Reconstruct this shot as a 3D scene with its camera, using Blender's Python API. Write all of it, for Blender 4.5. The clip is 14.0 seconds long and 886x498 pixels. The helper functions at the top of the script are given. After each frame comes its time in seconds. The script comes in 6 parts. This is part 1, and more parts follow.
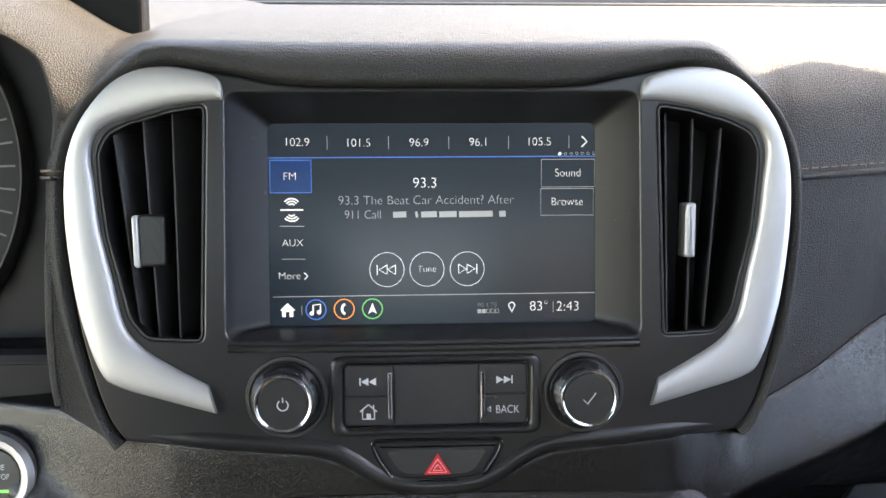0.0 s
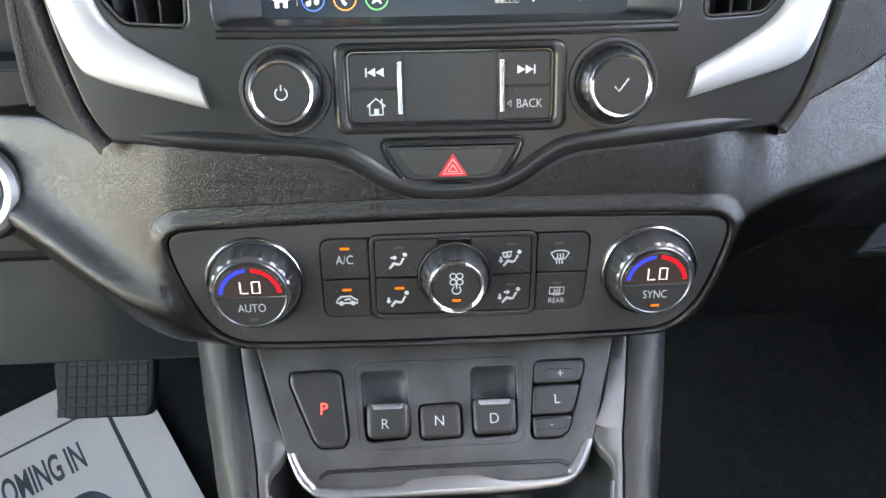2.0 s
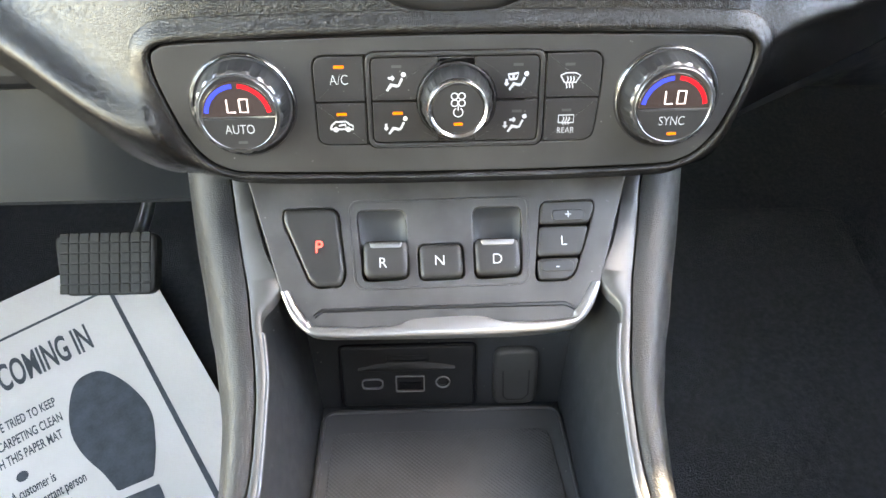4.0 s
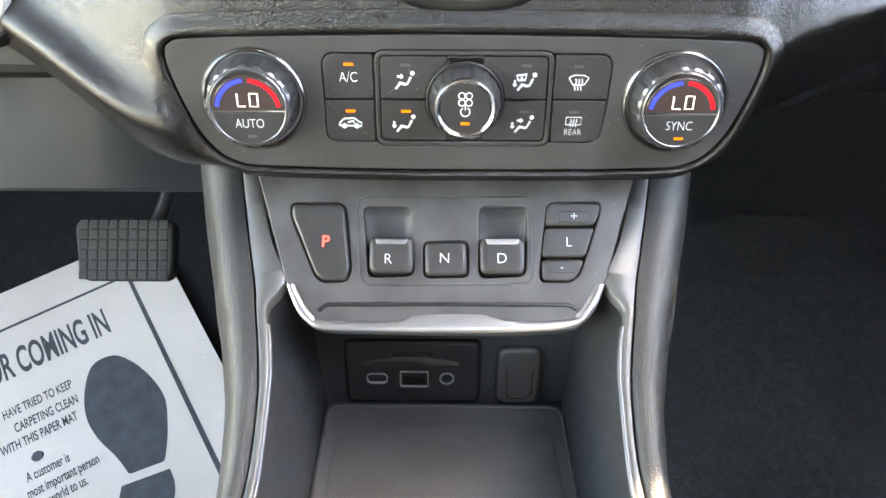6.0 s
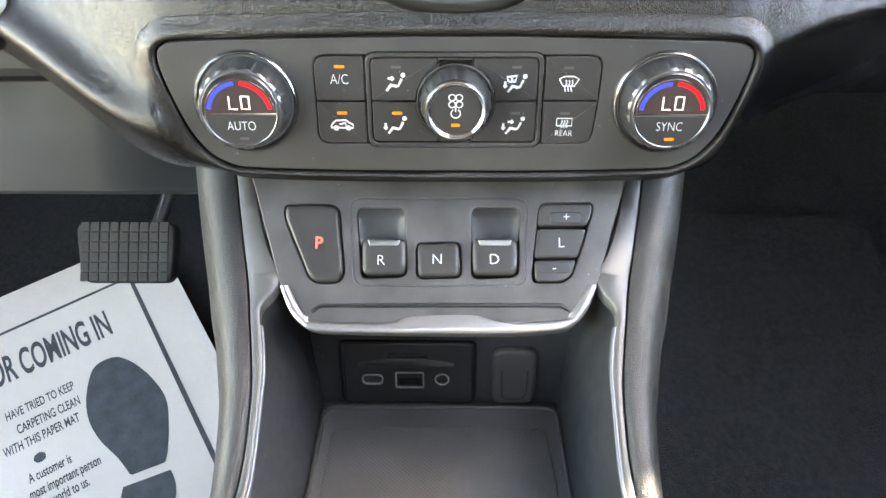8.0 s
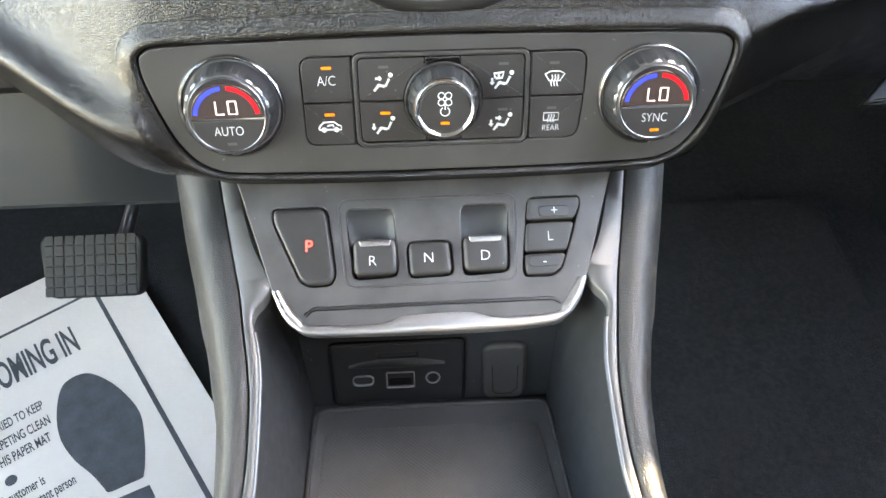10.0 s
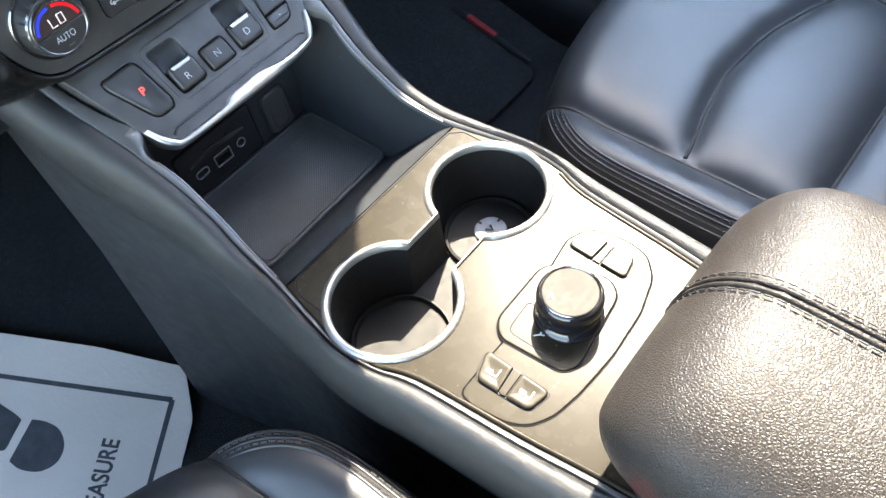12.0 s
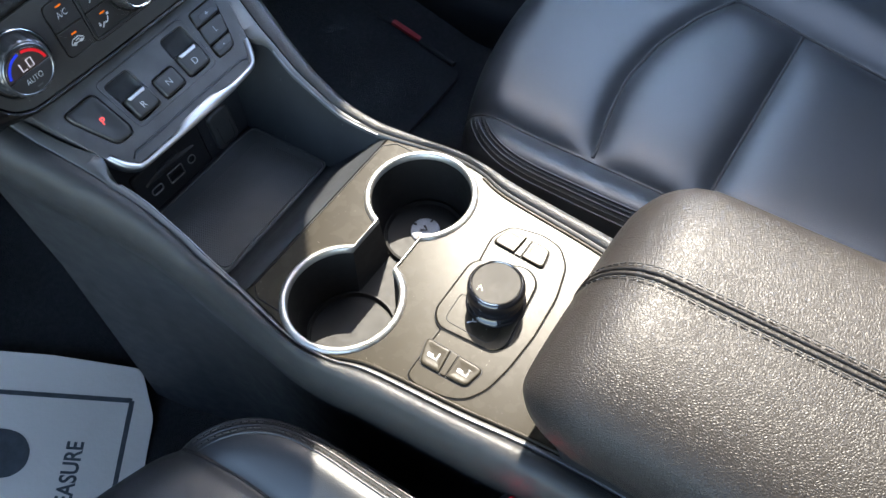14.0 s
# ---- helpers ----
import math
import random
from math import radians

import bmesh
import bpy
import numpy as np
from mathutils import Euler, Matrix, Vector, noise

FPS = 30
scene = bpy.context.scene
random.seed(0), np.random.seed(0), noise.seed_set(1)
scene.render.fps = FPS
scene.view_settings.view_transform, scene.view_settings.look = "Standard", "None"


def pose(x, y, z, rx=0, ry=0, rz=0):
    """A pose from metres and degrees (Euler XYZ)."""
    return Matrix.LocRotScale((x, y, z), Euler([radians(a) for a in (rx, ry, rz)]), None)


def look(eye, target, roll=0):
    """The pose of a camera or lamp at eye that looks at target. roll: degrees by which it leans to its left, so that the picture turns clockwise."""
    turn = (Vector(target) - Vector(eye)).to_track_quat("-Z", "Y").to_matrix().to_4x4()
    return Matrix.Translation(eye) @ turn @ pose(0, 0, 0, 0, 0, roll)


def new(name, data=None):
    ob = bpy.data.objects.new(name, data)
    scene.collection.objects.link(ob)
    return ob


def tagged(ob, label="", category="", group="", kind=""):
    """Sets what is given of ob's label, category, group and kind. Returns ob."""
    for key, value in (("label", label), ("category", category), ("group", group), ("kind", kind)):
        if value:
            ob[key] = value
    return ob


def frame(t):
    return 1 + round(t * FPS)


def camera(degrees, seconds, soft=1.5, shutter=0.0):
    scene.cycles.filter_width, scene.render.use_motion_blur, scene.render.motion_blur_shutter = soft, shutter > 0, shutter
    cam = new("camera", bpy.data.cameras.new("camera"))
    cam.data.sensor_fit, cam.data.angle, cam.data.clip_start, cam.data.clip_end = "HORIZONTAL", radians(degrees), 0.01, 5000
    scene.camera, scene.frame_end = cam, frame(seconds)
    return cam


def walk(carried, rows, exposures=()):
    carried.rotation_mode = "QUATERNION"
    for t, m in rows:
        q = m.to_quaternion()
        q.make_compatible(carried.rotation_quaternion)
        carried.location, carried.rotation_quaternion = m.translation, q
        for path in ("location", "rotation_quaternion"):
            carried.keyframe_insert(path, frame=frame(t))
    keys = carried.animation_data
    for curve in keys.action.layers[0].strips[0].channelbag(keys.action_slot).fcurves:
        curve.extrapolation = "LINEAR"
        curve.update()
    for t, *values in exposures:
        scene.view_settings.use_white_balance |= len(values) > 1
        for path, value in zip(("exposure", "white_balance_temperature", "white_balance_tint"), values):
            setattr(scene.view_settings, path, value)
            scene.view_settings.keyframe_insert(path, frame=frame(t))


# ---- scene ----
cam = camera(59.3, 14.0)
EXPOSURES = [(0, 3.85, 9300), (1, 4.05, 9300), (1.5, 4.2, 9500), (2, 4.7, 9500), (2.5, 5.3, 9600), (3, 5.5, 10400), (10.5, 5.5, 10400), (11, 5.5, 10000), (11.5, 5.5, 9300), (12, 4.5, 7600), (12.5, 3.85, 7050), (14, 3.75, 7050)]
PATH = [
    (0, (-0.0138, 0.0100, 0.8903), (0.0088, 0.4859, 0.7386), 0.25),
    (0.5, (-0.0148, 0.0110, 0.8933), (0.0092, 0.4841, 0.7333), 0.15),
    (1, (-0.0218, 0.0130, 0.8894), (0.0053, 0.4795, 0.7117), 0.13),
    (1.5, (-0.0201, 0.0190, 0.8724), (0.0058, 0.4738, 0.6664), -0.10),
    (2, (-0.0222, 0.0180, 0.8124), (0.0005, 0.4516, 0.5644), -0.35),
    (2.5, (-0.0220, 0.0140, 0.7664), (0.0006, 0.4361, 0.4994), -0.38),
    (3, (-0.0210, 0.0120, 0.7634), (-0.0001, 0.4264, 0.4844), -0.50),
    (3.5, (-0.0191, 0.0120, 0.7593), (-0.0018, 0.4223, 0.4742), -0.52),
    (6, (-0.0080, 0.0100, 0.7622), (-0.0093, 0.4177, 0.4727), 0.27),
    (6.5, (-0.0090, 0.0100, 0.7622), (-0.0104, 0.4175, 0.4724), 0.17),
    (7, (-0.0070, 0.0100, 0.7621), (-0.0081, 0.4177, 0.4727), 0.07),
    (7.5, (-0.0010, 0.0090, 0.7630), (-0.0038, 0.4169, 0.4739), -0.13),
    (8, (-0.0010, 0.0090, 0.7630), (-0.0063, 0.4170, 0.4741), -0.23),
    (10.5, (-0.0220, 0.0080, 0.7634), (0.0064, 0.4145, 0.4736), -0.62),
    (11, (-0.0351, 0.0000, 0.7606), (0.0202, 0.3965, 0.4611), -2.23),
    (11.2, (-0.0650, -0.0150, 0.7662), (0.0317, 0.3585, 0.4481), -3.85),
    (11.5, (-0.1346, -0.0400, 0.7904), (0.0262, 0.2704, 0.4329), -6.26),
    (11.8, (-0.2137, -0.0810, 0.8428), (-0.0075, 0.1680, 0.4613), -7.68),
    (12, (-0.2389, -0.1050, 0.8872), (-0.0289, 0.1065, 0.4857), -7.87),
    (12.5, (-0.2560, -0.1200, 0.9375), (-0.0307, 0.0482, 0.5241), -6.54),
    (13, (-0.2678, -0.1240, 0.9517), (-0.0377, 0.0320, 0.5361), -5.39),
    (13.5, (-0.2677, -0.1270, 0.9557), (-0.0400, 0.0267, 0.5380), -5.20),
    (14, (-0.2657, -0.1270, 0.9547), (-0.0373, 0.0463, 0.5451), -4.23),
]
walk(cam, [(t, look(eye, target, roll)) for t, eye, target, roll in PATH], [(t, stops, kelvin, 14 if t < 2.2 else 12 if t < 10.8 else 8) for t, stops, kelvin in EXPOSURES])

import functools
from mathutils.geometry import delaunay_2d_cdt
def glow(v, stops=3.5):
    return v * 2.0 ** -stops


# ---- world and sun ----
world = bpy.data.worlds.new("sky")
scene.world = world
world.use_nodes = True
SUN = Vector((0.56, 0.27, 0.785)).normalized()
wn = world.node_tree.nodes
sky = wn.new("ShaderNodeTexSky")
sky.sky_type = "NISHITA"
sky.sun_disc = False
sky.sun_elevation = math.asin(SUN.z)
sky.sun_rotation = math.atan2(SUN.x, SUN.y)
world.node_tree.links.new(sky.outputs[0], wn["Background"].inputs[0])
wn["Background"].inputs[1].default_value = 0.15
sun_data = bpy.data.lights.new("sun", "SUN")
sun_data.energy = 2.0
sun_data.angle = radians(0.5)
sun_data.color = (1.0, 0.95, 0.88)
sun = new("sun", sun_data)
sun.matrix_world = look((0, 0, 3), Vector((0, 0, 3)) - SUN)


# ---- materials ----
def material(name, base, rough=0.5, metal=0.0, grain=0.0, bump=0.0, kind="noise", vary=0.0, vary_scale=8.0, coat=0.0, specular=0.5, fleck=0.0, stretch=(1, 1, 1)):
    m = bpy.data.materials.new(name)
    m.use_nodes = True
    n, l = m.node_tree.nodes, m.node_tree.links
    b = n["Principled BSDF"]
    b.inputs["Base Color"].default_value = (*base, 1)
    b.inputs["Roughness"].default_value = rough
    b.inputs["Metallic"].default_value = metal
    b.inputs["Coat Weight"].default_value = coat
    b.inputs["Coat Roughness"].default_value = 0.08
    b.inputs["Specular IOR Level"].default_value = specular
    tc = n.new("ShaderNodeTexCoord")
    if vary > 0:
        big = n.new("ShaderNodeTexNoise")
        big.inputs["Scale"].default_value = vary_scale
        big.inputs["Detail"].default_value = 6
        l.new(tc.outputs["Object"], big.inputs["Vector"])
        ramp = n.new("ShaderNodeMapRange")
        ramp.inputs["From Min"].default_value = 0.3
        ramp.inputs["From Max"].default_value = 0.7
        ramp.inputs["To Min"].default_value = 1 - vary
        ramp.inputs["To Max"].default_value = 1 + vary
        l.new(big.outputs[0], ramp.inputs[0])
        mul = n.new("ShaderNodeMix")
        mul.data_type = "RGBA"
        mul.blend_type = "MULTIPLY"
        mul.inputs["Factor"].default_value = 1
        mul.inputs["A"].default_value = (*base, 1)
        l.new(ramp.outputs[0], mul.inputs["B"])
        l.new(mul.outputs["Result"], b.inputs["Base Color"])
        rr = n.new("ShaderNodeMapRange")
        rr.inputs["From Min"].default_value = 0.3
        rr.inputs["From Max"].default_value = 0.7
        rr.inputs["To Min"].default_value = max(0.02, rough * (1 - 0.6 * vary))
        rr.inputs["To Max"].default_value = min(1, rough * (1 + 0.6 * vary))
        fine = n.new("ShaderNodeTexNoise")
        fine.inputs["Scale"].default_value = vary_scale * 7
        fine.inputs["Detail"].default_value = 4
        l.new(tc.outputs["Object"], fine.inputs["Vector"])
        l.new(fine.outputs[0], rr.inputs[0])
        l.new(rr.outputs[0], b.inputs["Roughness"])
    if fleck > 0:
        dust = n.new("ShaderNodeTexVoronoi")
        dust.inputs["Scale"].default_value = 260
        l.new(tc.outputs["Object"], dust.inputs["Vector"])
        dot = n.new("ShaderNodeMapRange")
        dot.inputs["From Min"].default_value = 0.05
        dot.inputs["From Max"].default_value = 0.10
        dot.inputs["To Min"].default_value = fleck
        dot.inputs["To Max"].default_value = 0.0
        l.new(dust.outputs["Distance"], dot.inputs[0])
        few = n.new("ShaderNodeTexNoise")
        few.inputs["Scale"].default_value = 45
        l.new(tc.outputs["Object"], few.inputs["Vector"])
        cut = n.new("ShaderNodeMapRange")
        cut.inputs["From Min"].default_value = 0.55
        cut.inputs["From Max"].default_value = 0.62
        l.new(few.outputs[0], cut.inputs[0])
        both = n.new("ShaderNodeMath")
        both.operation = "MULTIPLY"
        l.new(dot.outputs[0], both.inputs[0])
        l.new(cut.outputs[0], both.inputs[1])
        mixd = n.new("ShaderNodeMix")
        mixd.data_type = "RGBA"
        mixd.inputs["A"].default_value = (*base, 1)
        mixd.inputs["B"].default_value = (0.55, 0.55, 0.52, 1)
        if b.inputs["Base Color"].is_linked:
            l.new(b.inputs["Base Color"].links[0].from_socket, mixd.inputs["A"])
        l.new(both.outputs[0], mixd.inputs["Factor"])
        l.new(mixd.outputs["Result"], b.inputs["Base Color"])
    if bump > 0:
        bp = n.new("ShaderNodeBump")
        bp.inputs["Strength"].default_value = 1.0
        bp.inputs["Distance"].default_value = bump
        if kind == "leather":
            warp = n.new("ShaderNodeTexNoise")
            warp.inputs["Scale"].default_value = grain * 0.8
            l.new(tc.outputs["Object"], warp.inputs["Vector"])
            add = n.new("ShaderNodeMix")
            add.data_type = "RGBA"
            add.blend_type = "LINEAR_LIGHT"
            add.inputs["Factor"].default_value = 0.45 / grain
            long = n.new("ShaderNodeMapping")
            long.inputs["Scale"].default_value = stretch
            l.new(tc.outputs["Object"], long.inputs["Vector"])
            l.new(long.outputs[0], add.inputs["A"])
            l.new(warp.outputs["Color"], add.inputs["B"])
            v = n.new("ShaderNodeTexVoronoi")
            v.feature = "DISTANCE_TO_EDGE"
            v.inputs["Scale"].default_value = grain
            l.new(add.outputs["Result"], v.inputs["Vector"])
            crest = n.new("ShaderNodeMapRange")
            crest.interpolation_type = "SMOOTHSTEP"
            crest.inputs["From Min"].default_value = 0.0
            crest.inputs["From Max"].default_value = 0.30
            l.new(v.outputs["Distance"], crest.inputs[0])
            l.new(crest.outputs[0], bp.inputs["Height"])
        elif kind == "brushed":
            mp = n.new("ShaderNodeMapping")
            mp.inputs["Scale"].default_value = (1, 0.02, 1)
            l.new(tc.outputs["Object"], mp.inputs["Vector"])
            ns = n.new("ShaderNodeTexNoise")
            ns.inputs["Scale"].default_value = grain
            l.new(mp.outputs[0], ns.inputs["Vector"])
            l.new(ns.outputs[0], bp.inputs["Height"])
        else:
            ns = n.new("ShaderNodeTexNoise")
            ns.inputs["Scale"].default_value = grain
            ns.inputs["Detail"].default_value = 5
            l.new(tc.outputs["Object"], ns.inputs["Vector"])
            l.new(ns.outputs[0], bp.inputs["Height"])
        l.new(bp.outputs[0], b.inputs["Normal"])
    return m


def emitter(name, colour, strength, rough=0.2, stops=3.5):
    m = bpy.data.materials.new(name)
    m.use_nodes = True
    b = m.node_tree.nodes["Principled BSDF"]
    b.inputs["Base Color"].default_value = (*[c * 0.3 for c in colour], 1)
    b.inputs["Roughness"].default_value = rough
    b.inputs["Emission Color"].default_value = (*colour, 1)
    b.inputs["Emission Strength"].default_value = glow(strength, stops)
    return m


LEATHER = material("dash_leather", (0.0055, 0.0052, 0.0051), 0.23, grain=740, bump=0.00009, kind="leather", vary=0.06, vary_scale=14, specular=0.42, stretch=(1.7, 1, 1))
# same leather, paler: the upper dash's sun glare is put into this base colour
LEATHER_SUNLIT = material("sunlit_dash_leather", (0.042, 0.0415, 0.0408), 0.46, grain=700, bump=0.00028, kind="leather", vary=0.08, vary_scale=12, specular=0.12)
CONSOLE_SKIN = material("console_skin", (0.013, 0.0137, 0.0145), 0.36, grain=1000, bump=0.00014, kind="leather", vary=0.12, vary_scale=15, specular=0.48)
SEAT_LEATHER = material("seat_leather", (0.016, 0.0182, 0.0215), 0.40, grain=620, bump=0.00004, kind="leather", vary=0.08, vary_scale=10, specular=0.50)
ARM_LEATHER = material("armrest_leather", (0.0170, 0.0150, 0.0136), 0.42, grain=640, bump=0.00015, kind="leather", vary=0.08, vary_scale=18, specular=0.28)
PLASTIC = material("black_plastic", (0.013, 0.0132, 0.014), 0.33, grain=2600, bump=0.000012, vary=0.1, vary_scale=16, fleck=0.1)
PLASTIC_GREY = material("charcoal_plastic", (0.037, 0.0365, 0.036), 0.40, grain=2600, bump=0.00004, vary=0.22, vary_scale=22, fleck=0.35, specular=0.34)
PLASTIC_MATTE = material("matte_black_plastic", (0.011, 0.0126, 0.0150), 0.55, grain=1800, bump=0.0001, vary=0.2, vary_scale=10)
# near-black; its depth also stands for shade in recesses and undersides
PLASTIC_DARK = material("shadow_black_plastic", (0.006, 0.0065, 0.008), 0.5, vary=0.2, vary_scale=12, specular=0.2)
KEY_PLASTIC = material("key_plastic", (0.027, 0.0265, 0.0268), 0.36, grain=2600, bump=0.00004, vary=0.2, vary_scale=25, fleck=0.25, specular=0.32)
KNEE_PLASTIC = material("grey_knee_plastic", (0.0055, 0.0070, 0.0086), 0.52, grain=1500, bump=0.0001, vary=0.12, vary_scale=8, specular=0.17)
DECK = material("deck_plastic", (0.0185, 0.0155, 0.0106), 0.27, grain=2800, bump=0.00003, vary=0.14, vary_scale=12, specular=0.08, fleck=0.5)
GLOSS_BLACK = material("gloss_black", (0.008, 0.008, 0.010), 0.10, vary=0.15, vary_scale=30)
SILVER = material("satin_silver", (0.47, 0.468, 0.465), 0.46, metal=0.7, grain=4000, bump=0.00002, vary=0.06, vary_scale=10)
SKIRT = material("skirt_chrome", (0.30, 0.305, 0.32), 0.24, metal=1.0, vary=0.15, vary_scale=60)
BEZEL = material("screen_surround", (0.014, 0.0145, 0.016), 0.42, grain=2600, bump=0.00004, vary=0.15, vary_scale=16, fleck=0.25)
DUSTY = material("dusty_black_plastic", (0.054, 0.053, 0.054), 0.35, grain=2600, bump=0.00004, vary=0.35, vary_scale=38, fleck=0.4, specular=0.26)
LIP = material("bright_lip", (0.36, 0.362, 0.37), 0.30, metal=0.85, vary=0.05, vary_scale=20)
# one tray plastic in two tones: shade put into the walls, light into the slope
TUB = material("tub_plastic", (0.025, 0.027, 0.030), 0.45, grain=2400, bump=0.00004, vary=0.15, vary_scale=18, fleck=0.4, specular=0.2)
TRAY = material("tray_plastic", (0.060, 0.061, 0.063), 0.42, grain=2400, bump=0.00004, vary=0.15, vary_scale=18, fleck=0.4, specular=0.2)
DIAL_CAP = material("dial_cap", (0.012, 0.0108, 0.009), 0.44, vary=0.1, vary_scale=40, specular=0.08)
SOCKET_RIM = material("socket_rim", (0.26, 0.26, 0.265), 0.35, metal=0.3, vary=0.1, vary_scale=60)
WELL = material("well_plastic", (0.0075, 0.0072, 0.0068), 0.55, grain=1500, bump=0.00005, vary=0.15, vary_scale=20, specular=0.25)
CUP_RIM = material("satin_cup_rim", (0.34, 0.335, 0.32), 0.40, metal=0.85, vary=0.1, vary_scale=30)
CHROME = material("chrome", (0.72, 0.73, 0.75), 0.17, metal=1.0, vary=0.1, vary_scale=30)
# bright metal for the bead that draws the tray edge highlight
EDGE = material("highlight_edge", (0.09, 0.094, 0.10), 0.30, metal=0.6, vary=0.1, vary_scale=30)
DARK_CHROME = material("dark_chrome", (0.36, 0.365, 0.375), 0.16, metal=1.0, vary=0.12, vary_scale=40)
SMOKED = material("smoked_chrome", (0.15, 0.155, 0.163), 0.33, metal=0.9, vary=0.15, vary_scale=60)
RUBBER = material("rubber", (0.0055, 0.0056, 0.006), 0.7, grain=900, bump=0.0003, vary=0.2, vary_scale=20)
CARPET = material("carpet", (0.0036, 0.0054, 0.0072), 0.95, grain=700, bump=0.003, vary=0.3, vary_scale=25)
PAPER = material("paper", (0.64, 0.58, 0.52), 0.75, grain=160, bump=0.0006, vary=0.07, vary_scale=5)
INK = material("printing_ink", (0.050, 0.058, 0.066), 0.7, vary=0.25, vary_scale=60)
THREAD = material("thread", (0.026, 0.024, 0.022), 0.6, grain=2000, bump=0.0002, vary=0.2, vary_scale=90)
THREAD_TAN = material("tan_thread", (0.15, 0.11, 0.08), 0.7, grain=2000, bump=0.0002, vary=0.2, vary_scale=90)
LEGEND = material("white_legend", (0.55, 0.56, 0.57), 0.5, vary=0.05)
GREY_LEGEND = material("grey_legend", (0.10, 0.10, 0.10), 0.5, vary=0.05)
RED_PLASTIC = material("red_plastic", (0.75, 0.012, 0.02), 0.3, vary=0.08)
RED_CLOTH = material("red_cloth", (0.22, 0.015, 0.02), 0.85, vary=0.2)
RED_SMOKE = material("red_translucent", (0.55, 0.03, 0.04), 0.25, vary=0.1)
SHELL = material("cabin_trim", (0.20, 0.195, 0.19), 0.85, grain=300, bump=0.0004, vary=0.08)
DOOR_TRIM = material("door_trim", (0.02, 0.021, 0.023), 0.6, grain=900, bump=0.0002, vary=0.15)
# added translucent sheet: sun behind it gives bluish fill and sheen from the right
FILL_PANE = bpy.data.materials.new("translucent_fill_pane")
FILL_PANE.use_nodes = True
fn = FILL_PANE.node_tree.nodes
tr = fn.new("ShaderNodeBsdfTranslucent")
tr.inputs[0].default_value = (0.66, 0.79, 0.97, 1)
FILL_PANE.node_tree.links.new(tr.outputs[0], fn["Material Output"].inputs[0])
AMBER = emitter("amber_light", (1.0, 0.22, 0.02), 1.0, stops=4.6)
DIM = material("unlit_indicator", (0.055, 0.055, 0.055), 0.4, vary=0.1)
UI_WHITE = emitter("screen_white", (0.72, 0.84, 1.0), 1.0)
UI_GREY = emitter("screen_grey", (0.55, 0.62, 0.70), 0.38)
UI_BLUE = emitter("screen_blue", (0.05, 0.22, 0.85), 0.8)
UI_BLUE_FILL = emitter("screen_blue_fill", (0.01, 0.07, 0.28), 0.32)
UI_ORANGE = emitter("screen_orange", (1.0, 0.36, 0.08), 0.85)
UI_GREEN = emitter("screen_green", (0.10, 0.75, 0.22), 0.7)
LED_WHITE = emitter("readout_white", (0.92, 0.86, 1.0), 1.1, stops=4.6)
LED_BLUE = emitter("readout_blue", (0.02, 0.06, 0.95), 0.95, stops=4.6)
LED_RED = emitter("readout_red", (0.95, 0.015, 0.03), 0.85, stops=4.6)
LAMP_RED = emitter("park_red", (1.0, 0.10, 0.10), 2.4, stops=4.6)
LAMP_GREEN = emitter("start_green", (0.1, 0.9, 0.15), 0.8)


def screen_material():
    m = material("screen_glass", (0.010, 0.014, 0.020), 0.2, specular=0.3, vary=0.05, vary_scale=20)
    n, l = m.node_tree.nodes, m.node_tree.links
    b = n["Principled BSDF"]
    tc = n.new("ShaderNodeTexCoord")
    sep = n.new("ShaderNodeSeparateXYZ")
    l.new(tc.outputs["Object"], sep.inputs[0])
    rng = n.new("ShaderNodeMapRange")
    rng.inputs["From Min"].default_value = 0.02
    rng.inputs["From Max"].default_value = 0.11
    l.new(sep.outputs["Y"], rng.inputs[0])
    mix = n.new("ShaderNodeMix")
    mix.data_type = "RGBA"
    mix.inputs["A"].default_value = (0.010, 0.020, 0.034, 1)
    mix.inputs["B"].default_value = (0.018, 0.030, 0.048, 1)
    l.new(rng.outputs[0], mix.inputs["Factor"])
    l.new(mix.outputs["Result"], b.inputs["Emission Color"])
    b.inputs["Emission Strength"].default_value = glow(0.75)
    return m


SCREEN = screen_material()
READOUT = emitter("readout_glass", (0.045, 0.036, 0.040), 0.8, 0.12, 4.6)


# ---- geometry helpers ----
def part(name, bm, mat, parent=None, label="", smooth=14, kind=""):
    me = bpy.data.meshes.new(name)
    bm.normal_update()
    bm.to_mesh(me)
    bm.free()
    me.materials.append(mat)
    if smooth:
        me.polygons.foreach_set("use_smooth", [True] * len(me.polygons))
        me.set_sharp_from_angle(angle=radians(smooth))
    ob = new(name, me)
    ob.parent = parent
    return tagged(ob, label, kind=kind)


def thing(name, label, category, m=None, group="", kind=""):
    ob = new(name)
    ob.empty_display_size = 0.02
    if m is not None:
        ob.matrix_world = m
    return tagged(ob, label, category, group, kind)


def panel(x, y, z, lean):
    """A face that leans back: local x right, y up along the face, z out of it."""
    a = radians(lean)
    return Matrix(((1, 0, 0, x), (0, math.sin(a), -math.cos(a), y), (0, math.cos(a), math.sin(a), z), (0, 0, 0, 1)))


